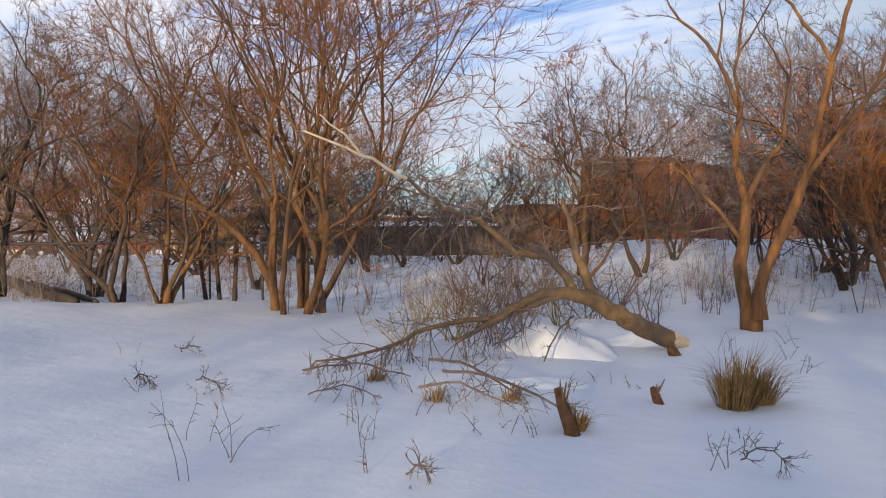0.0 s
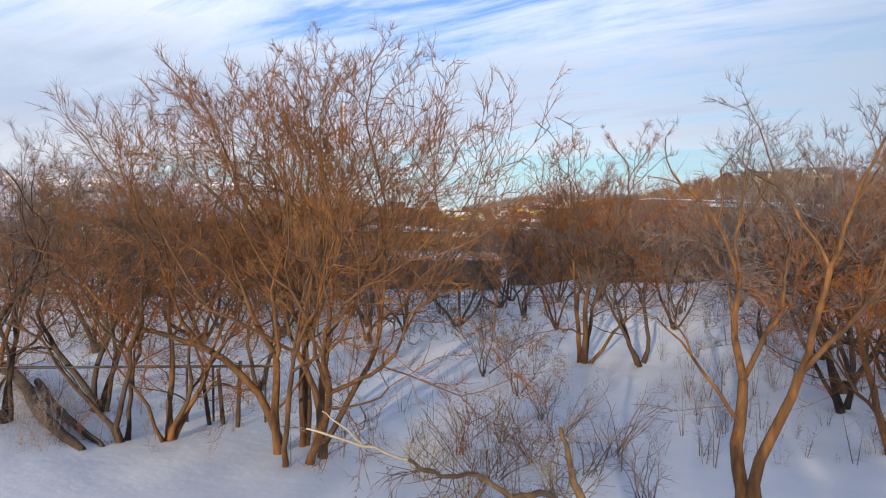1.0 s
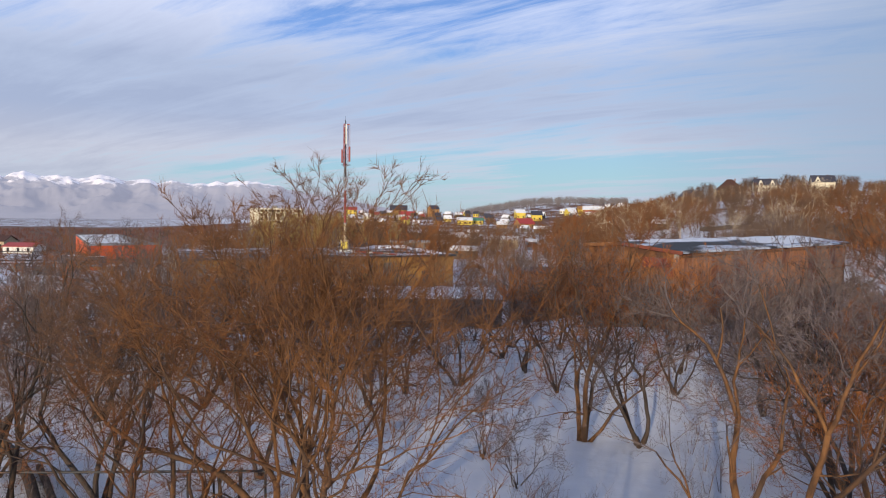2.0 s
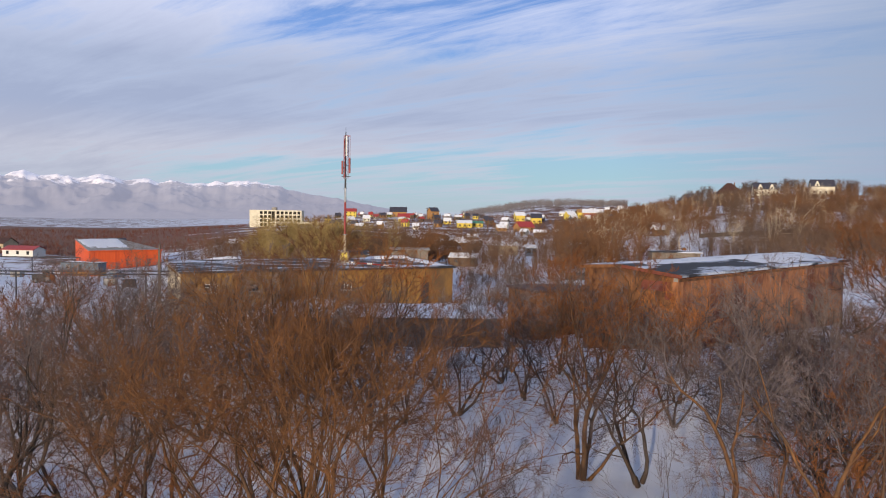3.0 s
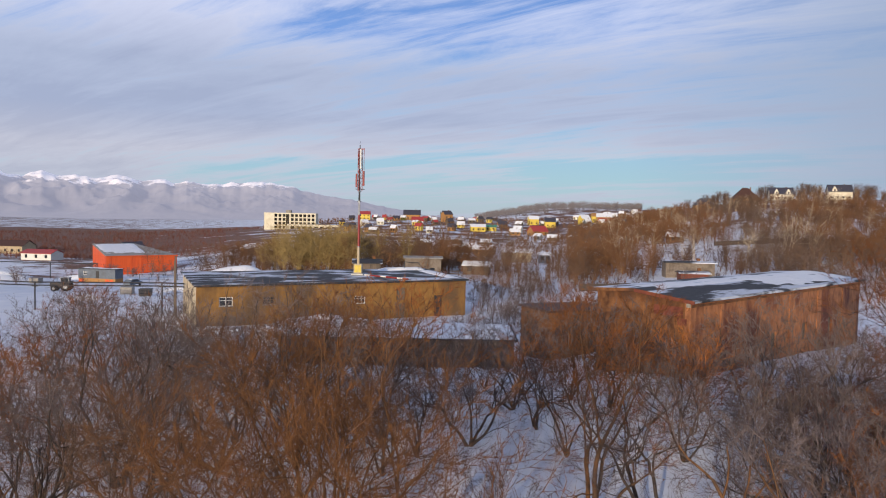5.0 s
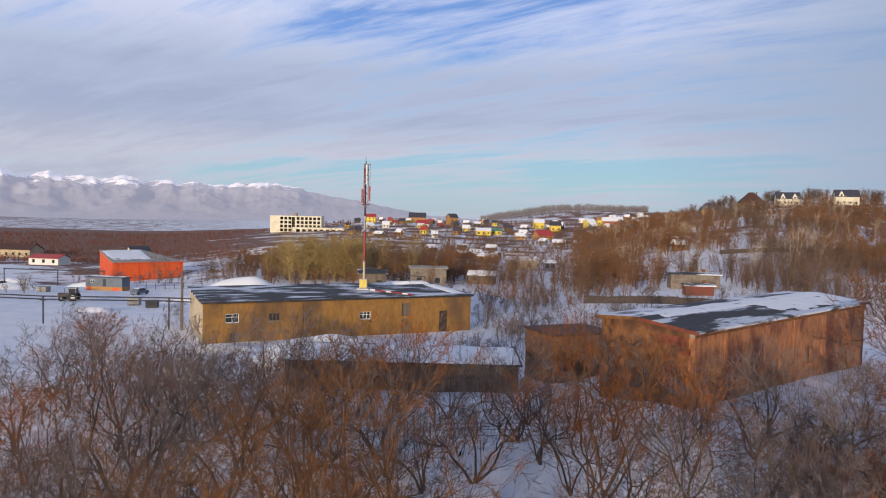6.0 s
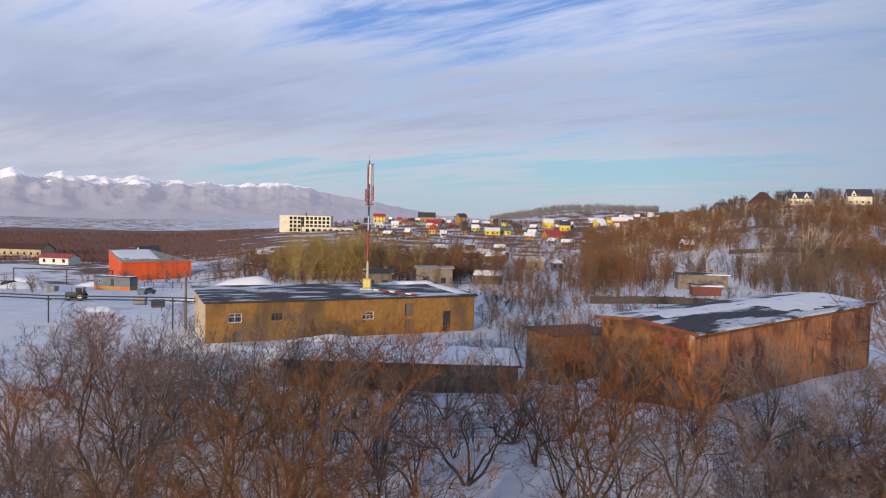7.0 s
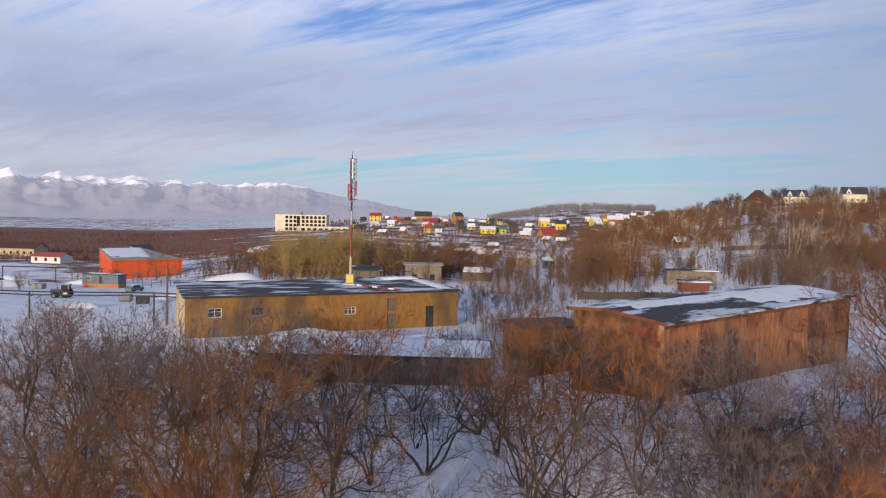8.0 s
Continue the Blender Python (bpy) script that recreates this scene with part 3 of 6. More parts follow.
def build_near_trees():
    r = random.Random(5)
    plant("willow_tree", HERO, -3.65, 18.0, 1.0, 0, "large bare willow with many orange-lit stems rising from snow", group="thicket trees", tilt=0.0)
    fixed = [(-7.3, 18.6, 1, 0.95), (-8.4, 18.3, 5, 1.0), (-10.5, 21.5, 0, 0.95), (-6.4, 24.5, 3, 0.9), (-15.2, 31.0, 0, 1.1), (-11.4, 33.5, 3, 1.2), (-8.0, 35.0, 5, 1.2), (-4.2, 38.5, 1, 1.22),
             (5.7, 28.8, 1, 1.42), (7.8, 28.2, 3, 1.3), (5.7, 36.2, 2, 0.9), (11.4, 35.2, 1, 1.0), (12.8, 38.8, 4, 1.2), (6.3, 14.4, 9, 1.33),
             (12.2, 21.6, 3, 1.25), (11.6, 18.3, 1, 1.2), (13.6, 24.0, 0, 1.2), (15.6, 29.4, 2, 1.0), (-17.6, 37.0, 1, 1.05), (-7.4, 41.0, 5, 0.85), (0.75, 37.5, 3, 1.0),
             (-15.4, 24.0, 1, 1.05), (-12.4, 19.8, 0, 0.95), (1.5, 27, 4, 0.8), (-2.0, 36, 3, 0.8), (2.5, 24, 4, 0.6), (4.6, 41, 3, 0.8), (3.6, 45.0, 3, 0.9), (-12.0, 45.5, 0, 0.8),
             (14.5, 22.5, 1, 1.0), (16.5, 25.5, 2, 1.15), (18.0, 30.5, 5, 1.1), (31.5, 44, 1, 1.4), (28.5, 46.5, 3, 0.6), (35, 48, 1, 1.4), (27, 43, 1, 0.6), (30, 46, 5, 0.7), (33.5, 50, 2, 1.1), (24, 38, 5, 0.6), (36.5, 54, 1, 1.45), (29, 41, 2, 0.8), (34, 45, 0, 1.0), (26.5, 47, 4, 1.2), (21, 33, 2, 1.0), (18, 27, 5, 1.0),
             (-13, 50, 3, 0.75), (-10.5, 52, 4, 0.9), (-7.5, 49.5, 3, 0.7), (-4.5, 51.5, 5, 0.75), (-1, 50, 3, 0.8), (2, 51.5, 4, 0.9), (4.5, 49, 3, 0.8), (7.5, 47, 2, 1.05), (9.5, 44, 5, 1.0), (12.5, 45, 4, 1.0),
             (-16, 48, 5, 0.8), (-19, 51, 3, 0.85), (-23, 50, 4, 1.0), (-27, 53, 2, 0.9), (-31, 52, 5, 0.9), (18.5, 24, 5, 1.1), (20, 27, 1, 1.1),
             (6, 85, 4, 0.9), (9, 91, 3, 0.7), (13, 82, 4, 0.8), (3, 101, 4, 1.0), (16, 96, 3, 0.7), (22, 101, 4, 1.1), (10, 106, 5, 0.7), (28, 111, 4, 1.2), (34, 106, 3, 0.8), (40, 112, 4, 1.2), (8.5, 76, 4, 0.8), (20, 90, 4, 0.9)]
    spots = [(x, y) for x, y, _, _ in fixed] + [(-3.9, 18.0)]
    for x, y, k, s in fixed:
        if y > 33:
            k = BACK[k]
        plant("bare_tree", KINDS[k][0], x, y, s * (0.9 if y > 33 else 0.75 if x > 4 else 0.84), r.uniform(0, 360), KINDS[k][1], group="thicket trees")
    tries = 0
    while len(spots) < 102 and tries < 9000:
        tries += 1
        y = 16 + 42 * r.random() ** 0.8
        x = r.uniform(-0.75, 0.75) * y
        u = x / y
        if not clear_of_things(x, y) or min(math.hypot(x - a, y - b) for a, b in spots) < 1.4 + 0.015 * y:
            continue
        # the middle of the thicket is open
        if r.random() > (0.06 if y < 40 else 0.45) if -0.10 < u < 0.36 else r.random() > (0.0 if u < 0 and y < 30 else 0.42 if y < 32 else 0.85):
            continue
        if u > 0.3:
            k = r.choice((1, 2, 4, 5, 2, 3, 5))
        else:
            k = r.choice((0, 1, 2, 2, 3, 3, 4, 5)) if y < 30 else r.choice((3, 4, 3, 5, 1))
        if y > 33:
            k = BACK[k]
        s = r.uniform(0.72, 1.05) * (0.85 if y > 33 else 0.72)
        plant("bare_tree", KINDS[k][0], x, y, s, r.uniform(0, 360), KINDS[k][1], group="thicket trees")
        spots.append((x, y))
    # unseen trees added behind the camera to throw shade across the snow
    for x, y, k in ((1.5, -9.0, 1), (4.0, -7.0, 3), (6.5, -10.0, 0), (9.0, -6.5, 5), (3.0, -14.0, 0), (7.5, -16.0, 1), (11.5, -11.0, 3), (-1.5, -16.0, 5), (13.5, -6.0, 2), (5.0, -21.0, 3), (0.5, -24.0, 0), (-6.0, -22.0, 1), (-12.0, -19.0, 2), (-4.5, -27.0, 5), (3.5, -30.0, 1), (8.5, -26.0, 0), (-10.0, -28.0, 3), (12.5, -20.0, 5), (16.0, -13.0, 1), (17.5, -24.0, 3), (-15.0, -26.0, 1)):
        k = BACK[k]
        plant("bare_tree", KINDS[k][0], x - 2.0, y - 7.0, r.uniform(1.0, 1.15), r.uniform(0, 360), KINDS[k][1], group="thicket trees")


build_near_trees()


def brush_mass(name, spots, seed, material, label, tall=(4.0, 7.5), blades=34, width=0.10, bole=0.12):
    """Woodland too far off to count: short stems with fans of thin twigs, in one mesh."""
    r = np.random.RandomState(seed)
    xy = np.array(spots)
    n, stems = len(xy), 3
    foot = np.column_stack((xy, height(xy[:, 0], xy[:, 1]) - 0.3))
    h = r.uniform(*tall, n)
    grow = 1.0 + 0.0016 * xy[:, 1]
    a, tilt = r.uniform(0, math.tau, (n, stems)), r.uniform(0.03, 0.42, (n, stems))
    d = np.stack((np.cos(a) * np.sin(tilt), np.sin(a) * np.sin(tilt), np.cos(tilt)), -1)
    top = foot[:, None] + d * (h * 0.85)[:, None, None]
    w = (np.minimum(0.05, 0.008 * h) * grow)[:, None, None]
    low = foot[:, None] + np.zeros_like(top)
    stem = np.stack((low + w * (1, 0, 0), low + w * (-0.5, 0.9, 0), top), 2).reshape(-1, 3)
    # twigs leave the stems and spread into a round head
    pick = r.randint(0, stems, (n, blades))
    f = bole + (1 - bole) * r.uniform(0.0, 1.0, (n, blades)) ** 0.8
    rows = np.arange(n)[:, None]
    p0, p1 = low[rows, pick], top[rows, pick]
    o = p0 + (p1 - p0) * f[..., None]
    out = r.normal(0, 1, (n, blades, 3)) * (1, 1, 0.45) + (0, 0, 0.75)
    out /= np.linalg.norm(out, axis=-1, keepdims=True)
    length = h[:, None] * (0.14 + 0.26 * np.sin(np.pi * np.clip(f, 0.1, 0.95))) * r.uniform(0.5, 1.25, (n, blades))
    tip = o + out * length[..., None]
    across = np.cross(out, r.normal(0, 1, (n, blades, 3)))
    across *= (width * grow[:, None] * r.uniform(0.35, 1.0, (n, blades)) * 0.5)[..., None] / (np.linalg.norm(across, axis=-1, keepdims=True) + 1e-9)
    blade = np.stack((o - across, o + across, tip), 2).reshape(-1, 3)
    verts = np.concatenate((stem, blade))
    mesh = bpy.data.meshes.new(name)
    mesh.from_pydata(verts.tolist(), [], np.arange(len(verts)).reshape(-1, 3).tolist())
    mesh.update()
    return tagged(part_mesh(name, mesh, material), label, "woods", kind="stuff")


# footprints that stay free of brush: x, y, radius
KEEP_FREE = [(-41, 128, 15), (-17, 95, 21), (28, 66, 24), (-60, 115, 24), (-100, 222, 24), (-82, 162, 15), (-135, 560, 45), (-75, 135, 26), (-105, 185, 12), (-5, 59, 12), (217, 478, 24), (246, 458, 24), (196, 500, 20), (190, 430, 26), (215, 436, 30), (242, 436, 30), (66, 185, 16), (17, 212, 9), (-8, 150, 10), (-19, 140, 10), (48, 142, 10), (44, 130, 8), (30, 120, 12), (-80, 300, 20), (-92, 345, 26), (-105, 390, 30), (-119, 440, 33), (-135, 500, 36)]
KEEP_FREE += [(x * f, y * f, 13) for x, y in ((219.8, 500), (249, 480), (200, 512), (171.5, 512)) for f in (0.96, 0.92, 0.88, 0.84)]


def scatter(r, count, y0, y1, u0, u1, patch, level, power=1.0):
    out, tries = [], 0
    while len(out) < count and tries < count * 30:
        tries += 1
        y = y0 + (y1 - y0) * r.random() ** power
        x = r.uniform(u0, u1) * y
        if float(wave(x, y, patch, 77)) < level + r.uniform(-0.4, 0.4) or any(math.hypot(x - a, y - b) < c for a, b, c in KEEP_FREE):
            continue
        out.append((x, y))
    return out


def build_woods():
    r = random.Random(9)
    brush_mass("hillside_woods", scatter(r, 2600, 130, 480, 0.15, 0.85, 34, 0.05), 1, WOODS, "bare brown woods covering the snowy hillside", (4, 9.5), 120, 0.07, 0.15)
    brush_mass("slope_woods", scatter(r, 420, 110, 330, 0.44, 0.78, 30, -0.5), 41, WOODS, "dense bare brown woods beyond the brick hall", (5, 10), 120, 0.06, 0.15)
    brush_mass("birches", scatter(r, 150, 150, 460, 0.18, 0.8, 34, 0.06), 21, PALEWOOD, "pale birch stems among the brown hillside woods", (8, 13), 22, 0.06, 0.5)
    brush_mass("ridge_trees", scatter(r, 420, 450, 560, 0.2, 0.75, 30, -0.1), 2, WOODS, "bare trees along the hilltop ridge", (4, 10), 130, 0.05, 0.3)
    crest = [(u * 515 + r.gauss(0, 3.5), 515 + r.gauss(0, 5)) for u in (0.335, 0.352, 0.366, 0.417, 0.421, 0.47, 0.478, 0.484, 0.54, 0.548, 0.556, 0.565) for _ in range(3)]
    brush_mass("crest_trees", crest, 22, WOODS_CREST, "grey-brown round-headed bare trees on the hilltop", (9, 14), 420, 0.06, 0.3)
    brush_mass("valley_brush", scatter(r, 1200, 125, 420, -0.34, 0.22, 26, 0.05), 3, WOODS, "bare brown brush between the plots", (1.5, 5.5), 100, 0.06)
    low = [p for p in scatter(r, 900, 17, 56, -0.72, 0.72, 5, 0.0) if clear_of_things(*p) and not (-0.06 < p[0] / p[1] < 0.3 and 20 < p[1] < 40)]
    brush_mass("undergrowth", low, 31, TWIG_GREY, "thin grey-brown undergrowth twigs poking through the thicket's snow", (0.6, 2.2), 46, 0.009, 0.08)
    brush_mass("yard_brush", scatter(r, 240, 62, 125, -0.1, 0.5, 14, 0.1), 4, TWIG_GREY, "thin bare bushes in the snow behind the sheds", (2, 4.5), 90, 0.04)
    brush_mass("red_brush", scatter(r, 3200, 270, 640, -0.85, -0.24, 60, -0.35), 5, WOODS_RED, "reddish bare woods below the plain", (1.4, 3.6), 40, 0.09)
    brush_mass("far_wood", scatter(r, 1300, 1000, 1250, 0.02, 0.25, 200, -0.9), 6, WOODS_HAZED, "leafless wood on a distant hill, greyed by painted-in haze", (8, 13), 36, 0.10)
    brush_mass("village_trees", scatter(r, 1300, 400, 800, -0.2, 0.3, 40, -0.1), 7, WOODS, "bare trees among the village plots", (2.5, 6), 40, 0.09)
    yard = [(-98 + r.gauss(0, 3.5), 150 + r.gauss(0, 3)) for _ in range(9)] + [(-41 + r.gauss(0, 2.5), 112 + r.gauss(0, 5)) for _ in range(10)] + [(-95 + r.gauss(0, 9), 190 + r.gauss(0, 4)) for _ in range(26)]
    brush_mass("yard_bushes", yard, 12, TWIG_GREY, "bare grey bushes round the snowy yard", (2.5, 5), 140, 0.045)
    golden = [(-33 + r.gauss(0, 6.5), 172 + r.gauss(0, 6)) for _ in range(64)]
    brush_mass("golden_willows", golden, 8, TWIG_GOLD, "tall golden-twigged willows behind the warehouse", (8, 13.5), 300, 0.06)
    brown = [(-14 + r.gauss(0, 12), 180 + r.gauss(0, 9)) for _ in range(150)] + [(-52 + r.gauss(0, 8), 178 + r.gauss(0, 9)) for _ in range(50)] + [(18 + r.gauss(0, 9), 150 + r.gauss(0, 10)) for _ in range(24)]
    brush_mass("brown_willows", brown, 10, WOODS, "brown bare willows behind the warehouse", (5.5, 11), 200, 0.06)


build_woods()


# ---------------------------------------------------------------- buildings
def window(parent, x0, x1, z0, z1, bars=1, frame_mat=WHITE_PAINT, y=0.12, sill=True):
    """A framed window in an opening of a wall along x."""
    w = 0.07
    win = part("window", a_box(x0, x1, y + 0.05, y + 0.07, z0, z1), GLASS_DARK, parent, "dark window glass in a painted frame")
    bm = bmesh.new()
    for a, b, c, d in ((x0, x0 + w, z0, z1), (x1 - w, x1, z0, z1), (x0 + w, x1 - w, z0, z0 + w), (x0 + w, x1 - w, z1 - w, z1)):
        box(bm, a, b, y - 0.03, y + 0.045, c, d)
    for i in range(bars):
        c = x0 + (x1 - x0) * (i + 1) / (bars + 1)
        box(bm, c - w * 0.45, c + w * 0.45, y - 0.02, y + 0.04, z0 + w, z1 - w)
    box(bm, x0 + w, x1 - w, y - 0.015, y + 0.035, z0 + (z1 - z0) * 0.6, z0 + (z1 - z0) * 0.6 + w * 0.7)
    part("window_frame", bm, frame_mat, win)
    if sill:
        part("sill", a_box(x0 - 0.06, x1 + 0.06, -0.10, y + 0.03, z0 - 0.06, z0), GREY_METAL, win)
    return win


def roof_slab(bm, corners, thick):
    """A slab over four corners (anticlockwise seen from above)."""
    top = [bm.verts.new(c) for c in corners]
    low = [bm.verts.new((c[0], c[1], c[2] - thick)) for c in corners]
    bm.faces.new(top)
    bm.faces.new(list(reversed(low)))
    n = len(corners)
    for i in range(n):
        j = (i + 1) % n
        bm.faces.new((top[j], top[i], low[i], low[j]))
    return bm


def snow_heap(name, x, y, long, wide, tall, turn, seed, label, power=1.6, lumpy=1.0):
    """A rounded, lumpy bank of snow."""
    verts, rows, columns = [], 16, 48
    for i in range(rows):
        s = i / (rows - 1)
        for j in range(columns):
            a = j * math.tau / columns
            k = 1 - s
            lump = 1 + 0.2 * lumpy * k * noise.noise(Vector((math.cos(a) * 1.7 + seed, math.sin(a) * 1.7, s * 2)))
            px, py = long / 2 * math.cos(a) * k * lump, wide / 2 * math.sin(a) * k * lump
            pz = tall * (1 - k * k) ** power * (1 + 0.3 * lumpy * noise.noise(Vector((px * 2.2 / wide + seed, py * 2.2 / wide, 3)))) - 0.12 * k
            verts.append((px, py, pz))
    mesh = bpy.data.meshes.new(name)
    faces = [(i * columns + j, i * columns + (j + 1) % columns, (i + 1) * columns + (j + 1) % columns, (i + 1) * columns + j) for i in range(rows - 1) for j in range(columns)]
    mesh.from_pydata(verts, [], faces)
    mesh.update()
    ob = part_mesh(name, mesh, SNOW, smooth=True)
    ob.matrix_world = pose(x, y, ground_at(x, y) - 0.1, 0, 0, turn)
    return tagged(ob, label, "snow bank")


def roof_snow(parent, x0, x1, y0, y1, z0, z1, thick, seed, ragged=0.15):
    """A soft blanket of snow with a ragged outline on a roof that goes from z0 at y0 to z1 at y1."""
    name = "roof_snow"
    rows, columns = 18, max(16, int((x1 - x0) * 3))
    verts = []
    for i in range(rows):
        t = i / (rows - 1)
        for j in range(columns):
            s = j / (columns - 1)
            edge = min(1.0, 0.9 * min(s, 1 - s) * (x1 - x0)) ** 0.5 * min(1.0, 4 * min(t, 1 - t)) ** 0.5
            p = Vector((s * (x1 - x0) * 0.32 + seed, t * (y1 - y0) * 0.6, seed))
            bulge = edge * (0.8 + 0.4 * noise.noise(p * 2)) - ragged * (0.55 + 1.5 * noise.fractal(p, 0.9, 2.1, 4))
            verts.append((x0 + (x1 - x0) * s, y0 + (y1 - y0) * t, z0 + (z1 - z0) * t + max(thick * bulge, -0.05) + 0.004))
    faces = [(i * columns + j, i * columns + j + 1, (i + 1) * columns + j + 1, (i + 1) * columns + j) for i in range(rows - 1) for j in range(columns - 1)]
    mesh = bpy.data.meshes.new(name)
    mesh.from_pydata(verts, [], faces)
    mesh.update()
    return part_mesh(name, mesh, SNOW, parent, "soft white snow lying on the roof", True)


def build_ochre_warehouse():
    base = -2.1
    b = thing("warehouse", -31.2, 83.3, base, 27, "long single-storey ochre rendered warehouse with a patchily snow-covered flat roof", "building")
    L, D, H = 35.9, 15.0, 5.45
    holes = [(2.6, 4.2, 3.0, 4.1), (7.8, 9.2, 3.05, 4.0), (19.6, 21.1, 2.75, 3.75), (25.5, 26.8, 3.0, 4.7), (25.5, 26.8, 0.6, 2.6), (31.1, 32.3, 0.4, 3.5), (3.2, 4.6, 0.6, 1.8)]
    part("front_wall", pierced_wall(L, H, 0.4, holes), OCHRE, b, "ochre rendered front wall with stains")
    window(b, *holes[0], bars=1)
    window(b, *holes[1], bars=2, frame_mat=DEADWOOD)
    window(b, *holes[2], bars=2)
    for h in (holes[3], holes[4], holes[6]):
        part("shutter", a_box(h[0], h[1], 0.16, 0.22, h[2], h[3], bevel=0.01), SHED_GREY, b, "dark boarded opening")
    door = part("door", a_box(holes[5][0], holes[5][1], 0.14, 0.2, holes[5][2], holes[5][3], bevel=0.01), DARK_METAL, b, "tall dark loading door")
    part("threshold", a_box(31.0, 32.4, -0.25, 0.1, 0.28, 0.4), CONCRETE, door)
    # left gable in the paler ochre, right one in the front wall's
    part("side_wall", prism(bmesh.new(), [(0, 0), (D - 0.4, 0), (D - 0.4, H + 0.3), (0, H)], 0, 0.4), OCHRE_PALE, b, "pale ochre gable wall with stains").matrix_local = pose(0.4, 0.4, 0, 0, 0, 90)
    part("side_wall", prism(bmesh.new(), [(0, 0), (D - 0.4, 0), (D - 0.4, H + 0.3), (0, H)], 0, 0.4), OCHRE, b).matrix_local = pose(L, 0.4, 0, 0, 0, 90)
    part("back_wall", a_box(0.4, L - 0.4, D - 0.4, D, 0, H + 0.28), OCHRE, b)
    roof = part("roof", roof_slab(bmesh.new(), [(-0.3, -0.35, H + 0.22), (L + 0.3, -0.35, H + 0.22), (L + 0.3, D + 0.3, H + 0.55), (-0.3, D + 0.3, H + 0.55)], 0.2), FELT, b, "dark felt roof with wind-blown snow patches")
    part("eaves_board", a_box(-0.3, L + 0.3, -0.40, -0.353, H - 0.02, H + 0.20), DARK_METAL, roof)
    # panel joints on the front and a snow ridge on the right part of the roof
    for x in (5.9, 11.9, 17.9, 24.0, 29.2):
        part("pilaster", a_box(x - 0.18, x + 0.18, -0.05, -0.003, 0.0, H - 0.05), OCHRE, b)
    ridge = roof_snow(b, 28.0, 35.4, 12.6, 14.6, H + 0.50, H + 0.54, 0.45, 4.0)
    roof_snow(b, 33.6, 35.8, 1.0, 12.4, H + 0.25, H + 0.50, 0.28, 8.0)
    # frame of pipes left on the roof
    rack = thing("pipe_stand", -8.6, 109.3, base + H + 0.5, 27, "dark welded steel frame standing on the flat roof", "frame")
    part("post", a_rod((0, 0, 0), (0, 0, 1.3), 0.06), DARK_METAL, rack)
    part("post", a_rod((2.4, 0, 0), (2.4, 0, 1.1), 0.06), DARK_METAL, rack)
    part("rail", a_rod((-0.1, 0, 1.28), (2.5, 0, 1.08), 0.06), DARK_METAL, rack)
    part("brace", a_rod((2.4, 0, 1.0), (3.3, 0.1, 0.05), 0.05), DARK_METAL, rack)
    # red and white tray that feeds the mast
    tray = thing("cable_tray", -13.4, 99.4, base + H + 0.42, 0, "red and white painted cable tray lying across the roof", "cable tray")
    way = Vector((6.4, -3.4, -0.17))
    for i in range(8):
        a, c = way * (i / 8), way * ((i + 0.97) / 8)
        part("tray_length", a_rod(a + Vector((0, 0, 0.08)), c + Vector((0, 0, 0.08)), 0.11, sides=6), RED_PAINT if i % 3 else WHITE_PAINT, tray)


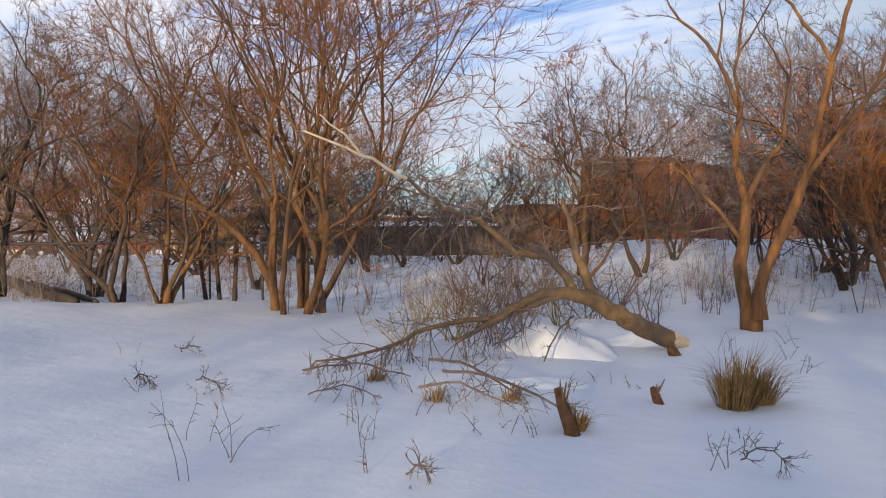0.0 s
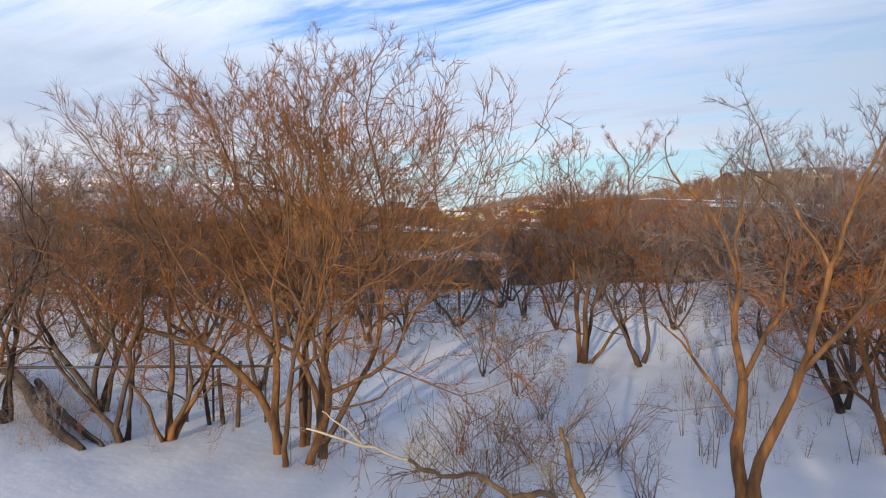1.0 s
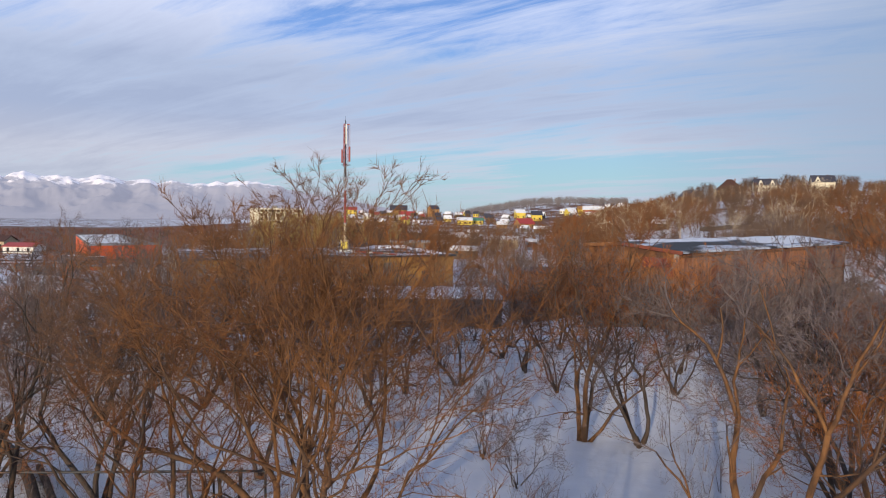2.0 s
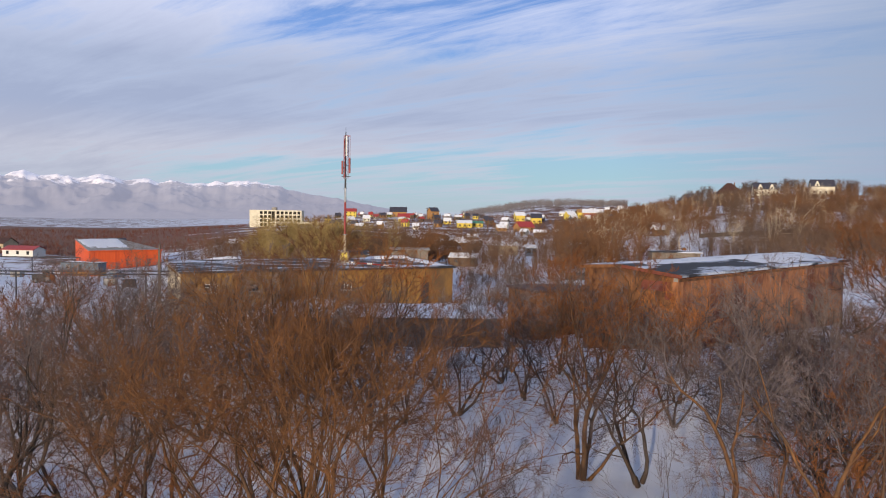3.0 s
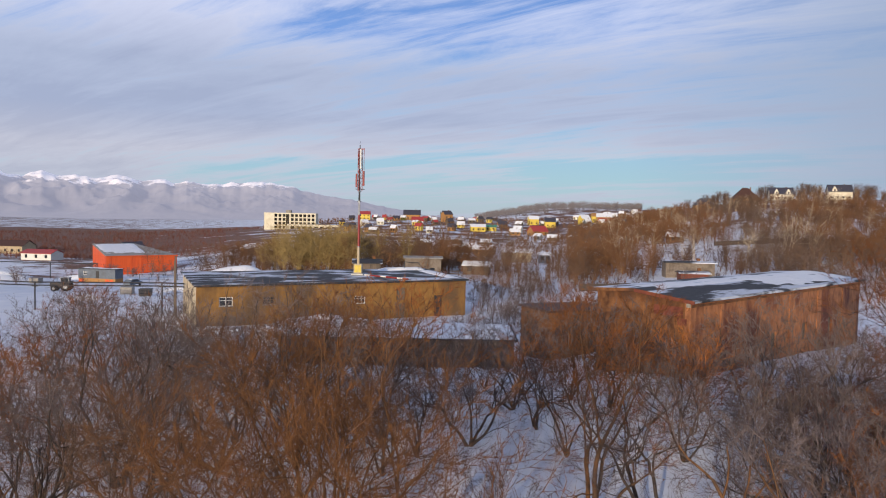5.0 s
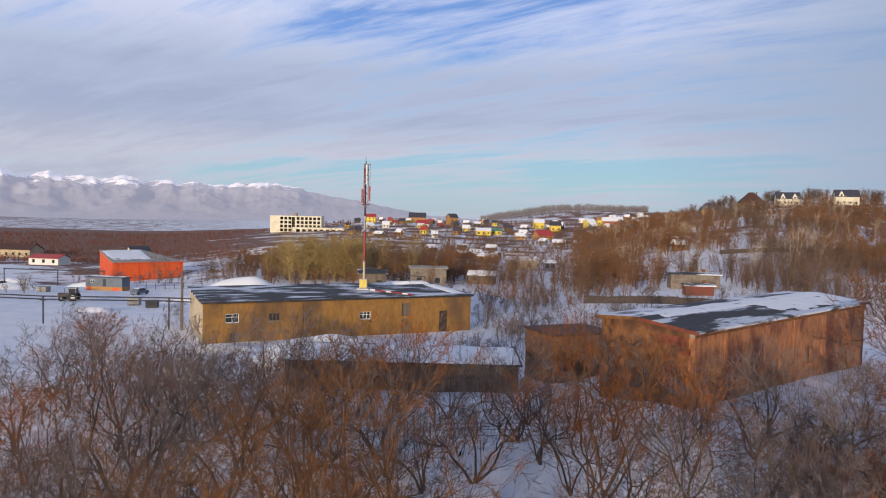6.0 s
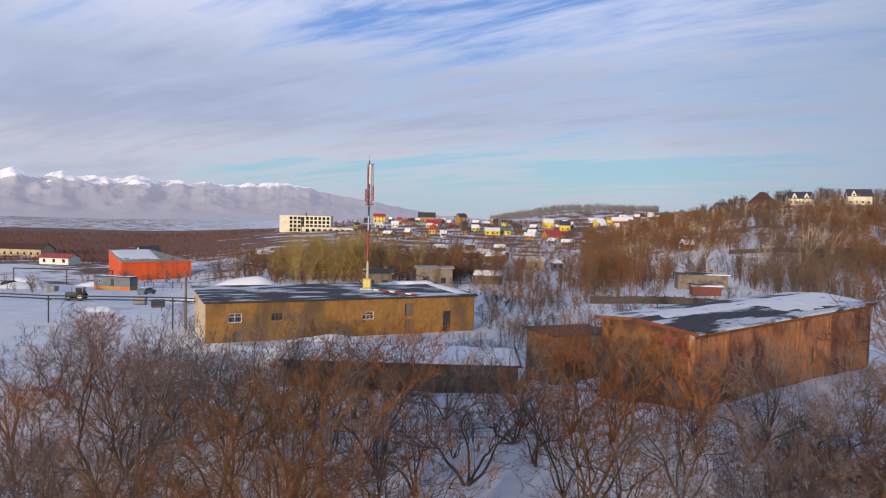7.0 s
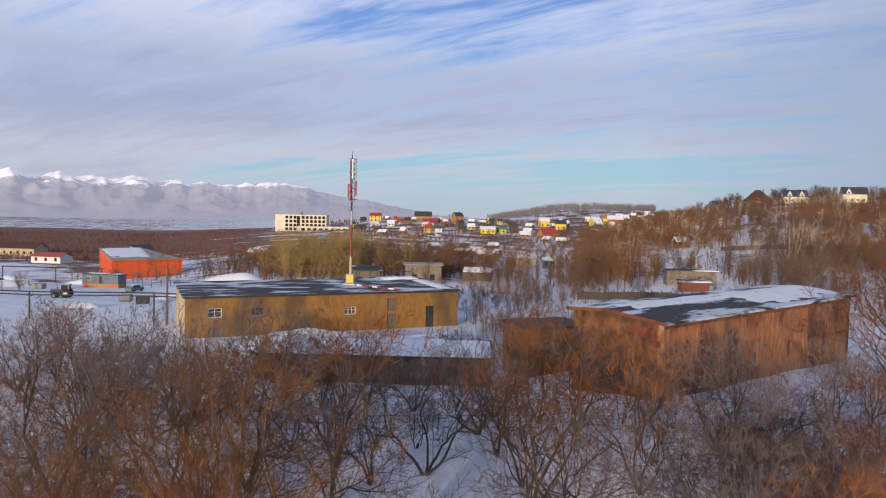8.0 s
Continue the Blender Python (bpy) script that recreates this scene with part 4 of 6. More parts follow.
def build_mast():
    base = 3.75
    m = thing("radio_mast", -14.4, 100.0, base, 0, "tall red and white telecom mast with panel antennas on the roof", "mast")
    foot = part("base_cabinet", a_box(-0.65, 0.6, -0.6, 0.6, 0.25, 1.5, bevel=0.04), OCHRE_PALE, m, "pale yellow equipment cabinet")
    part("cabinet_door", a_box(-0.5, 0.02, -0.625, -0.603, 0.4, 1.35), YELLOW_PAINT, foot)
    part("cabinet_door", a_box(0.08, 0.5, -0.625, -0.603, 0.4, 1.35), YELLOW_PAINT, foot)
    part("foot_frame", a_box(-1.0, 0.9, -0.85, 0.85, 0.0, 0.25, bevel=0.02), GREY_METAL, m)
    z = 1.5
    for top, mat in ((3.8, OCHRE_PALE), (8.2, RED_PAINT), (9.9, GREY_METAL), (11.3, DARK_METAL)):
        part("pole", a_rod((0, 0, z), (0, 0, top), 0.21 - 0.006 * z, 0.21 - 0.006 * top, 10), mat, m)
        part("flange", a_rod((0, 0, top - 0.06), (0, 0, top + 0.06), 0.30, sides=10), GREY_METAL, m)
        z = top
    part("pole", a_rod((0, 0, 11.3), (0, 0, 17.4), 0.10, 0.07, 8), DARK_METAL, m)
    # lattice cage round the top
    for k in range(3):
        a = radians(20 + 120 * k)
        x, y = 0.42 * math.cos(a), 0.42 * math.sin(a)
        part("cage_post", a_rod((x, y, 11.3), (x, y, 17.0), 0.045, sides=6), RED_PAINT, m)
        a2 = radians(20 + 120 * (k + 1))
        x2, y2 = 0.42 * math.cos(a2), 0.42 * math.sin(a2)
        bm = bmesh.new()
        for i in range(8):
            rod(bm, (x, y, 11.4 + 0.7 * i), (x2, y2, 11.4 + 0.7 * (i + (1 if i < 7 else 0))), 0.028, sides=5)
        part("lattice", bm, RED_PAINT, m)
    for k, (z0, z1, dx) in enumerate(((14.2, 16.9, 0.0), (12.0, 14.0, 0.1), (14.8, 16.6, -0.05), (11.8, 13.6, 0.0))):
        a = radians(-70 + 95 * k)
        x, y = (0.56 + dx) * math.cos(a), (0.56 + dx) * math.sin(a)
        ant = part("panel_antenna", a_box(x - 0.13, x + 0.13, y - 0.08, y + 0.08, z0, z1, bevel=0.03), RED_PAINT if k % 2 else GREY_METAL, m)
        part("bracket", a_rod((0, 0, (z0 + z1) / 2), (x, y, (z0 + z1) / 2), 0.035, sides=6), DARK_METAL, ant)
    part("cross_arm", a_box(-0.2, 0.7, -0.04, 0.04, 16.85, 16.97), RED_PAINT, m)
    part("cross_arm", a_box(-0.6, 0.8, -0.04, 0.04, 11.5, 11.6), DARK_METAL, m)
    part("lightning_rod", a_rod((0, 0, 17.4), (0, 0, 18.0), 0.025, sides=5), DARK_METAL, m)
    part("side_rod", a_rod((0.66, 0, 13.2), (0.66, 0, 17.0), 0.035, sides=6), RED_PAINT, m)
    m.scale = (0.9, 0.9, 1.045)


def build_brick_hall():
    base = 0.4
    C, L, Wd = (16.2, 50.0), 33.5, 7.9
    b = thing("brick_hall", C[0], C[1], base, 43.5, "red-brown brick hall with a low gabled felt roof half under snow", "building")
    near, peak, far, mid = 6.35, 6.75, 6.5, 4.4
    holes = [(3.0, 3.35, 4.7, 5.0), (6.0, 6.35, 4.7, 5.0), (13.2, 14.2, 1.6, 2.9), (19.5, 20.5, 1.8, 3.2), (25.5, 26.4, 1.8, 3.2)]
    # sunlit long wall is coloured lighter; gable and back get the darker brick
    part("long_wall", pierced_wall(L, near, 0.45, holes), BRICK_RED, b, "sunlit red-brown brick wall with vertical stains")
    for h in holes:
        part("boarding", a_box(h[0], h[1], 0.18, 0.24, h[2], h[3]), SHED_GREY, b, "dark boarded opening")
    gable = [(0.45, 0), (Wd - 0.45, 0), (Wd - 0.45, far - 0.02), (mid, peak), (0.45, near + 0.06)]
    part("gable_wall", prism(bmesh.new(), gable, -0.45, 0), BRICK_DARK, b, "brown brick gable wall, coloured darker than the sunlit long wall").matrix_local = pose(0, 0, 0, 0, 0, 90)
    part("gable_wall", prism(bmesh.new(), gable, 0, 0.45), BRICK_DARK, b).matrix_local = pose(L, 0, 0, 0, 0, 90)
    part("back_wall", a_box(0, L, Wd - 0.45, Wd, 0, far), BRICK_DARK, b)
    bm = roof_slab(bmesh.new(), [(-0.35, -0.45, near + 0.12), (L + 0.3, -0.45, near + 0.12), (L + 0.3, mid, peak + 0.2), (-0.35, mid, peak + 0.2)], 0.18)
    roof = part("roof", bm, FELT_DARK, b, "dark felt roof slope with large patches of snow")
    part("roof", roof_slab(bmesh.new(), [(-0.35, mid, peak + 0.2), (L + 0.3, mid, peak + 0.2), (L + 0.3, Wd + 0.4, far + 0.18), (-0.35, Wd + 0.4, far + 0.18)], 0.18), FELT_SNOWY, b)
    part("bargeboard", a_box(-0.42, -0.355, -0.45, mid, 0, 0.24, m=Matrix.Translation((0, 0, near - 0.1)) @ Matrix.Rotation(math.atan2(peak - near + 0.08, mid + 0.45), 4, "X")), BRICK_FRESH, roof, "faded red painted bargeboard")
    far_roof = [o for o in b.children if o.name.startswith("roof")][-1]
    part("bargeboard", a_box(-0.42, -0.355, 0, Wd + 0.4 - mid, -0.26, -0.002, m=Matrix.Translation((0, mid, peak + 0.2)) @ Matrix.Rotation(math.atan2(far - peak - 0.02, Wd + 0.4 - mid), 4, "X")), BRICK_DARK, far_roof, "brown weathered bargeboard")
    roof_snow(b, 1.5, L + 0.2, mid - 1.0, mid + 1.2, peak + 0.12, peak + 0.2, 0.10, 2.0, 0.35)
    roof_snow(b, 16.0, L + 0.2, 0.3, mid - 0.4, near + 0.17, peak + 0.16, 0.10, 6.0, 0.45)
    # patch of fresh brick and a pale lintel by the corner, with a string course
    part("brick_patch", a_box(-0.03, -0.003, 0.6, 2.9, near - 1.15, near - 0.45), BRICK_FRESH, b, "patch of bright red brick")
    part("brick_patch", a_box(-0.03, -0.003, 0.3, 1.0, near - 1.75, near - 1.25), BRICK_FRESH, b)
    part("lintel", a_box(-0.06, -0.003, 0.02, 0.34, near - 0.42, near - 0.15), CONCRETE, b)
    part("string_course", a_box(0.02, L - 0.02, -0.06, -0.003, near - 0.42, near - 0.26), BRICK_DARK, b)
    r = random.Random(3)
    for i in range(5):
        x = 4.6 + i * 6.1
        part("pier", a_box(x - 0.3, x + 0.3, -0.08, -0.004, 0, near - 0.45), BRICK_RED, b)
    # lower annex beyond the gable
    a = thing("brick_annex", 7.9, 63.0, -1.2, 24, "low brown brick annex with a flat brown roof", "building")
    part("wall", pierced_wall(6.4, 5.2, 0.4, [(4.2, 5.2, 1.2, 3.3)]), BRICK_DARK, a)
    part("door", a_box(4.2, 5.2, 0.15, 0.22, 1.2, 3.3), SHED_GREY, a)
    part("side_wall", a_box(0, 0.4, 0.4, 5.0, 0, 5.2), BRICK_DARK, a)
    part("side_wall", a_box(6.0, 6.4, 0.4, 5.0, 0, 5.2), BRICK_DARK, a)
    part("back_wall", a_box(0.4, 6.0, 4.6, 5.0, 0, 5.2), BRICK_DARK, a)
    part("roof", a_box(-0.2, 6.6, -0.2, 5.2, 5.21, 5.4), ROOF_BROWN, a)


def build_long_shed():
    s = thing("storage_shed", -15.0, 58.4, -0.9, 1.5, "long low grey boarded shed with a snow-covered roof", "shed")
    L, D = 19.6, 6.0
    part("back_wall", a_box(0, L, D - 0.15, D, 0, 3.3), SHED_GREY, s)
    r = random.Random(8)
    x, boards = 0.0, []
    while x < L - 0.05:
        w = min(r.uniform(0.35, 0.5), L - x)
        boards.append((x, w))
        x += w
    for x, w in boards:
        off = r.uniform(-0.02, 0.02)
        part("board", a_box(x + 0.012, x + w - 0.012, off, off + 0.05, 0, 3.0 + r.uniform(-0.03, 0.0)), SHED_GREY, s)
    for x0 in (0.0, L - 0.15):
        part("side_wall", prism(bmesh.new(), [(0.08, 0), (D - 0.16, 0), (D - 0.16, 3.28), (0.08, 3.0)], -0.15, 0), SHED_GREY, s).matrix_local = pose(x0, 0, 0, 0, 0, 90)
    part("roof", roof_slab(bmesh.new(), [(-0.3, -0.4, 3.14), (L + 0.3, -0.4, 3.14), (L + 0.3, D + 0.3, 3.46), (-0.3, D + 0.3, 3.46)], 0.13), DARK_METAL, s)
    roof_snow(s, -0.25, L + 0.25, -0.36, D + 0.25, 3.14, 3.45, 0.28, 3.0)


def build_yard():
    # orange hangar
    h = thing("hangar", -100.7, 200.0, ground_at(-100, 205) - 0.6, 38, "bright orange metal-clad hangar with a grey snowy hipped roof", "building")
    L, D, H0, H1 = 19.6, 19.0, 6.0, 8.6
    R0 = 0.62 * L
    part("front_wall", a_box(0, L, 0, 0.2, 0, H0), ORANGE, h)
    part("back_wall", prism(bmesh.new(), [(0, 0), (L, 0), (L, H0), (R0, H1), (0, H1)], D - 0.2, D), ORANGE, h)
    part("side_wall", prism(bmesh.new(), [(0.2, 0), (D - 0.2, 0), (D - 0.2, H1), (0.2, H0)], 0, 0.2), ORANGE, h).matrix_local = pose(0.2, 0, 0, 0, 0, 90)
    part("side_wall", a_box(L - 0.2, L, 0.2, D - 0.2, 0, H0), ORANGE, h)
    for i in range(13):
        x = 0.7 + i * 1.5
        part("cladding_rib", a_box(x - 0.05, x + 0.05, -0.05, -0.003, 0, H0 - 0.2), ORANGE, h)
    for i in range(12):
        y = 0.9 + i * 1.5
        part("cladding_rib", a_box(-0.05, -0.003, y - 0.05, y + 0.05, 0, H0 - 0.2), ORANGE, h)
    bm = roof_slab(bmesh.new(), [(-0.2, -0.3, H0 + 0.2), (L + 0.3, -0.3, H0 + 0.2), (R0, D + 0.2, H1 + 0.2), (-0.2, D + 0.2, H1 + 0.2)], 0.18)
    roof_slab(bm, [(L + 0.3, -0.3, H0 + 0.2), (L + 0.3, D + 0.2, H0 + 0.2), (R0, D + 0.2, H1 + 0.2)], 0.18)
    roof = part("roof", bm, CONCRETE, h, "grey sheet roof under thin snow")
    part("trim", a_box(-0.2, L + 0.3, -0.34, -0.303, H0 - 0.1, H0 + 0.2), ORANGE, roof)
    roof_snow(h, 0.2, R0 - 0.4, 3.0, D, H0 + 0.6, H1 + 0.2, 0.22, 5.0, 0.4)
    # site cabin
    c = thing("site_cabin", -89.2, 164.0, ground_at(-84, 162) - 0.2, -8, "blue-grey site cabin on an orange base with snow on top", "cabin")
    part("base", a_box(0, 11.8, 0.1, 3.6, 0, 1.2), LOG_WALL, c, "orange-brown timber base")
    part("wall", pierced_wall(11.8, 2.5, 0.15, [(1.6, 2.8, 0.9, 1.9), (5.6, 6.7, 0.05, 2.1)]), BLUE_GREY, c).matrix_local = pose(0, 0, 1.2)
    part("side_wall", a_box(0, 0.15, 0.15, 3.6, 1.2, 3.7), BLUE_GREY, c)
    part("side_wall", a_box(11.65, 11.8, 0.15, 3.6, 1.2, 3.7), BLUE_GREY, c)
    part("back_wall", a_box(0.15, 11.65, 3.45, 3.6, 1.2, 3.7), BLUE_GREY, c)
    window(c, 1.6, 2.8, 2.1, 3.1, y=0.05, sill=False)
    part("door", a_box(5.6, 6.7, 0.06, 0.1, 1.25, 3.3), DARK_METAL, c, "dark open-looking door")
    part("roof", a_box(-0.3, 12.1, -0.3, 3.8, 3.71, 3.85), DARK_METAL, c)
    roof_snow(c, -0.2, 12.0, 0.8, 3.7, 3.85, 3.85, 0.16, 9.0, 0.7)
    c.scale = (0.8, 0.85, 0.85)
    for x, w in ((0.2, 1.6), (8.6, 1.3), (10.2, 0.9)):
        part("orange_panel", a_box(x, x + w, 0.05, 0.097, 0.15, 1.0), ORANGE, c)
    # white house with a red roof and a long yellow one with a dark red roof, both beyond the yard
    house(-156.0, 262.0, 12.0, 7.0, 2.6, 1.2, -6, WHITE_PAINT, ROOF_RED, "white house with a bright red roof beside the yard")
    house(-222.0, 335.0, 34.0, 10.0, 3.6, 2.4, -4, OCHRE_PALE, ROOF_BROWN, "long yellowish building with a dark red-brown roof at the woods")
    house(-140.0, 300.0, 9.0, 8.0, 3.5, 3.6, 60, CREAM, ROOF_DARK, "small pale house with a snowy gable among bushes")
    build_tractor(-72.6, 128.0)
    build_pipeline()
    f = thing("yard_fence", -76.5, 163.0, ground_at(-70, 164), 10, "low mesh fence beside the site cabin", "fence")
    for i in range(8):
        part("post", a_rod((i * 2.1, 0, -0.8), (i * 2.1, 0, 1.7), 0.06, sides=6), DARK_METAL, f)
    for z in (0.4, 1.0, 1.6):
        part("rail", a_rod((0, 0, z), (14.7, 0, z), 0.035, sides=5), DARK_METAL, f)
    car("parked_car", -112.0, 168.0, 30, DARK_METAL, "dark parked car half in the snow")
    car("parked_car", -69.8, 150.0, 80, BLUE_GREY, "dark blue parked car beside the cabin")
    box_thing("skip", -53.0, 118.5, 1.9, 1.5, 1.3, 12, DARK_METAL, "dark red-brown rusty metal skip on snow")
    box_thing("crate", -58.0, 122.5, 2.0, 1.4, 1.3, 5, CONCRETE, "pale grey crate standing in the snow")
    box_thing("crate", -92.0, 152.0, 2.2, 1.6, 1.2, -5, CONCRETE, "grey wire crate standing in the snow")
    for x, y, l, w, t, a, s in ((-92, 177, 22, 8, 1.8, 5, 1), (-48, 128, 16, 6, 1.2, 8, 2), (-41, 129, 24, 12, 4.4, 8, 3), (-104, 160, 16, 9, 1.5, 25, 4), (-59, 111, 9, 6, 0.8, 0, 5), (-118, 182, 16, 8, 1.5, 0, 6)):
        snow_heap("snow_bank", x, y, l, w, t, a, s, "ploughed bank of white snow at the yard's edge")
    snow_heap("snow_bank", -13.2, 70.5, 16.5, 7.0, 3.2, 5, 11, "high snow drift before the ochre wall", 0.55, 0.35)
    snow_heap("snow_bank", -3.0, 82.0, 18.0, 8.0, 1.6, 12, 12, "low snow drift before the ochre wall")
    snow_heap("snow_bank", -27.5, 79.5, 12.0, 5.0, 0.8, 15, 13, "low snow drift before the ochre wall")


def box_thing(name, x, y, l, w, h, turn, material, label):
    t = thing(name, x, y, ground_at(x, y) - 0.05, turn, label, name)
    part("body", a_box(-l / 2, l / 2, -w / 2, w / 2, 0.15, h, bevel=0.04), material, t)
    part("rim", a_box(-l / 2 - 0.05, l / 2 + 0.05, -w / 2 - 0.05, w / 2 + 0.05, h - 0.1, h + 0.02, bevel=0.02), material, t)
    for sx in (-1, 1):
        part("skid", a_box(sx * l * 0.35 - 0.08, sx * l * 0.35 + 0.08, -w / 2, w / 2, 0, 0.15), material, t)
    return t


def wheel(parent, x, y, r, w):
    tyre = part("wheel", a_rod((x, y - w / 2, r), (x, y + w / 2, r), r, sides=16), RUBBER, parent, "black rubber tyre")
    part("rim", a_rod((x, y - w / 2 - 0.02, r), (x, y + w / 2 + 0.02, r), r * 0.5, sides=12), GREY_METAL, tyre)


def build_tractor(x, y):
    t = thing("tractor", x, y, ground_at(x, y) - 0.03, 10, "small dark wheeled tractor with a glazed cab in the snowy yard", "tractor")
    for sx, r, w in ((-1.2, 0.5, 0.35), (0.8, 0.8, 0.45)):
        for sy in (-0.75, 0.75):
            wheel(t, sx, sy, r, w)
    part("bonnet", a_box(-2.0, -0.1, -0.42, 0.42, 0.75, 1.5, bevel=0.08), DARK_METAL, t)
    part("chassis", a_box(-1.9, 1.3, -0.3, 0.3, 0.5, 0.78, bevel=0.03), DARK_METAL, t)
    cab = part("cab", a_box(-0.1, 1.3, -0.65, 0.65, 0.9, 1.5, bevel=0.04), DARK_METAL, t)
    part("cab_glass", a_box(-0.05, 1.25, -0.6, 0.6, 1.5, 2.35), GLASS_DARK, cab)
    for sx in (-0.06, 1.24):
        for sy in (-0.62, 0.62):
            part("cab_post", a_rod((sx, sy, 1.45), (sx, sy, 2.4), 0.05, sides=6), GREY_METAL, cab)
    part("cab_roof", a_box(-0.2, 1.4, -0.72, 0.72, 2.37, 2.5, bevel=0.04), GREY_METAL, cab, "grey roof dusted with snow")
    for sy in (-0.75, 0.75):
        part("mudguard", a_box(0.1, 1.6, sy - 0.25, sy + 0.25, 1.62, 1.7, bevel=0.03), DARK_METAL, t)
    part("exhaust", a_rod((-1.0, 0.3, 1.5), (-1.0, 0.3, 2.4), 0.05, sides=6), DARK_METAL, t)


def car(name, x, y, turn, paint, label):
    t = thing(name, x, y, ground_at(x, y) - 0.05, turn, label, "car")
    body = prism(bmesh.new(), [(-2.1, 0.35), (2.1, 0.35), (2.15, 0.85), (1.2, 0.95), (0.6, 1.42), (-1.2, 1.45), (-1.9, 0.98), (-2.15, 0.9)], -0.82, 0.82)
    part("body", body, paint, t)
    part("window_band", prism(bmesh.new(), [(-1.65, 1.0), (1.0, 1.0), (0.52, 1.38), (-1.15, 1.4)], -0.835, 0.835), GLASS_DARK, t)
    for sx in (-1.35, 1.35):
        for sy in (-0.75, 0.75):
            wheel(t, sx, sy, 0.32, 0.22)
    part("roof_snow", a_box(-1.2, 0.55, -0.7, 0.7, 1.455, 1.56, bevel=0.05), SNOW, t)
    return t


def build_pipeline():
    p = thing("pipeline", -58.0, 95.3, ground_at(-58, 95), 0, "pair of dark overhead pipes carried on steel posts", "pipeline")
    base = ground_at(-58, 95)
    ends = [(-112.0, 108.0, 1.0), (-84.0, 101.0, 1.8), (-57.7, 95.0, 2.2), (-39.4, 93.0, 2.7), (-36.3, 92.6, 2.7)]
    for (xa, ya, za), (xb, yb, zb) in zip(ends, ends[1:]):
        for off in (0.0, -0.42):
            part("pipe", a_rod((xa + 58, ya - 95.3, za + off - base), (xb + 58, yb - 95.3, zb + off - base), 0.09, sides=8), DARK_METAL, p)
    for x, y, z in ends[:4]:
        g = ground_at(x, y)
        part("post", a_rod((x + 58, y - 95.3, g - 0.2 - base), (x + 58, y - 95.3, z + 0.02 - base), 0.10, 0.10), DARK_METAL, p)
        part("crossbar", a_box(x + 57.6, x + 58.4, y - 95.36, y - 95.24, z - 0.6 - base, z - 0.5 - base), DARK_METAL, p)
    utility_pole(-37.6, 93.0, 8.0, "weathered timber pole beside the ochre warehouse", 0.16)
    utility_pole(-38.6, 95.2, 7.2, "weathered timber pole beside the ochre warehouse", 0.15)
    q = thing("pipeline", -92.0, 178.0, ground_at(-92, 178), 0, "overhead pipe crossing the far side of the yard", "pipeline")
    for i, (x, y) in enumerate(((-118, 178), (-104, 178), (-92, 178))):
        g = ground_at(x, y) - ground_at(-92, 178)
        part("post", a_rod((x + 92, 0, g - 0.2), (x + 92, 0, 4.0), 0.12), DARK_METAL, q)
    part("pipe", a_rod((-26.2, 0, 4.0), (0.2, 0, 4.0), 0.13), DARK_METAL, q)


def utility_pole(x, y, tall, label, r=0.13, arm=False):
    t = thing("utility_pole", x, y, ground_at(x, y) - 0.2, 0, label, "pole")
    part("pole", a_rod((0, 0, 0), (0, 0, tall), r, r * 0.7), SHED_GREY, t)
    part("cap", a_rod((0, 0, tall), (0, 0, tall + 0.08), r * 0.8, r * 0.3), DARK_METAL, t)
    if arm:
        part("cross_arm", a_box(-1.0, 1.0, -0.06, 0.06, tall - 0.7, tall - 0.58), SHED_GREY, t)
        for x0 in (-0.85, 0.0, 0.85):
            part("insulator", a_rod((x0, 0, tall - 0.58), (x0, 0, tall - 0.38), 0.05, 0.03, 6), WHITE_PAINT, t)
    return t


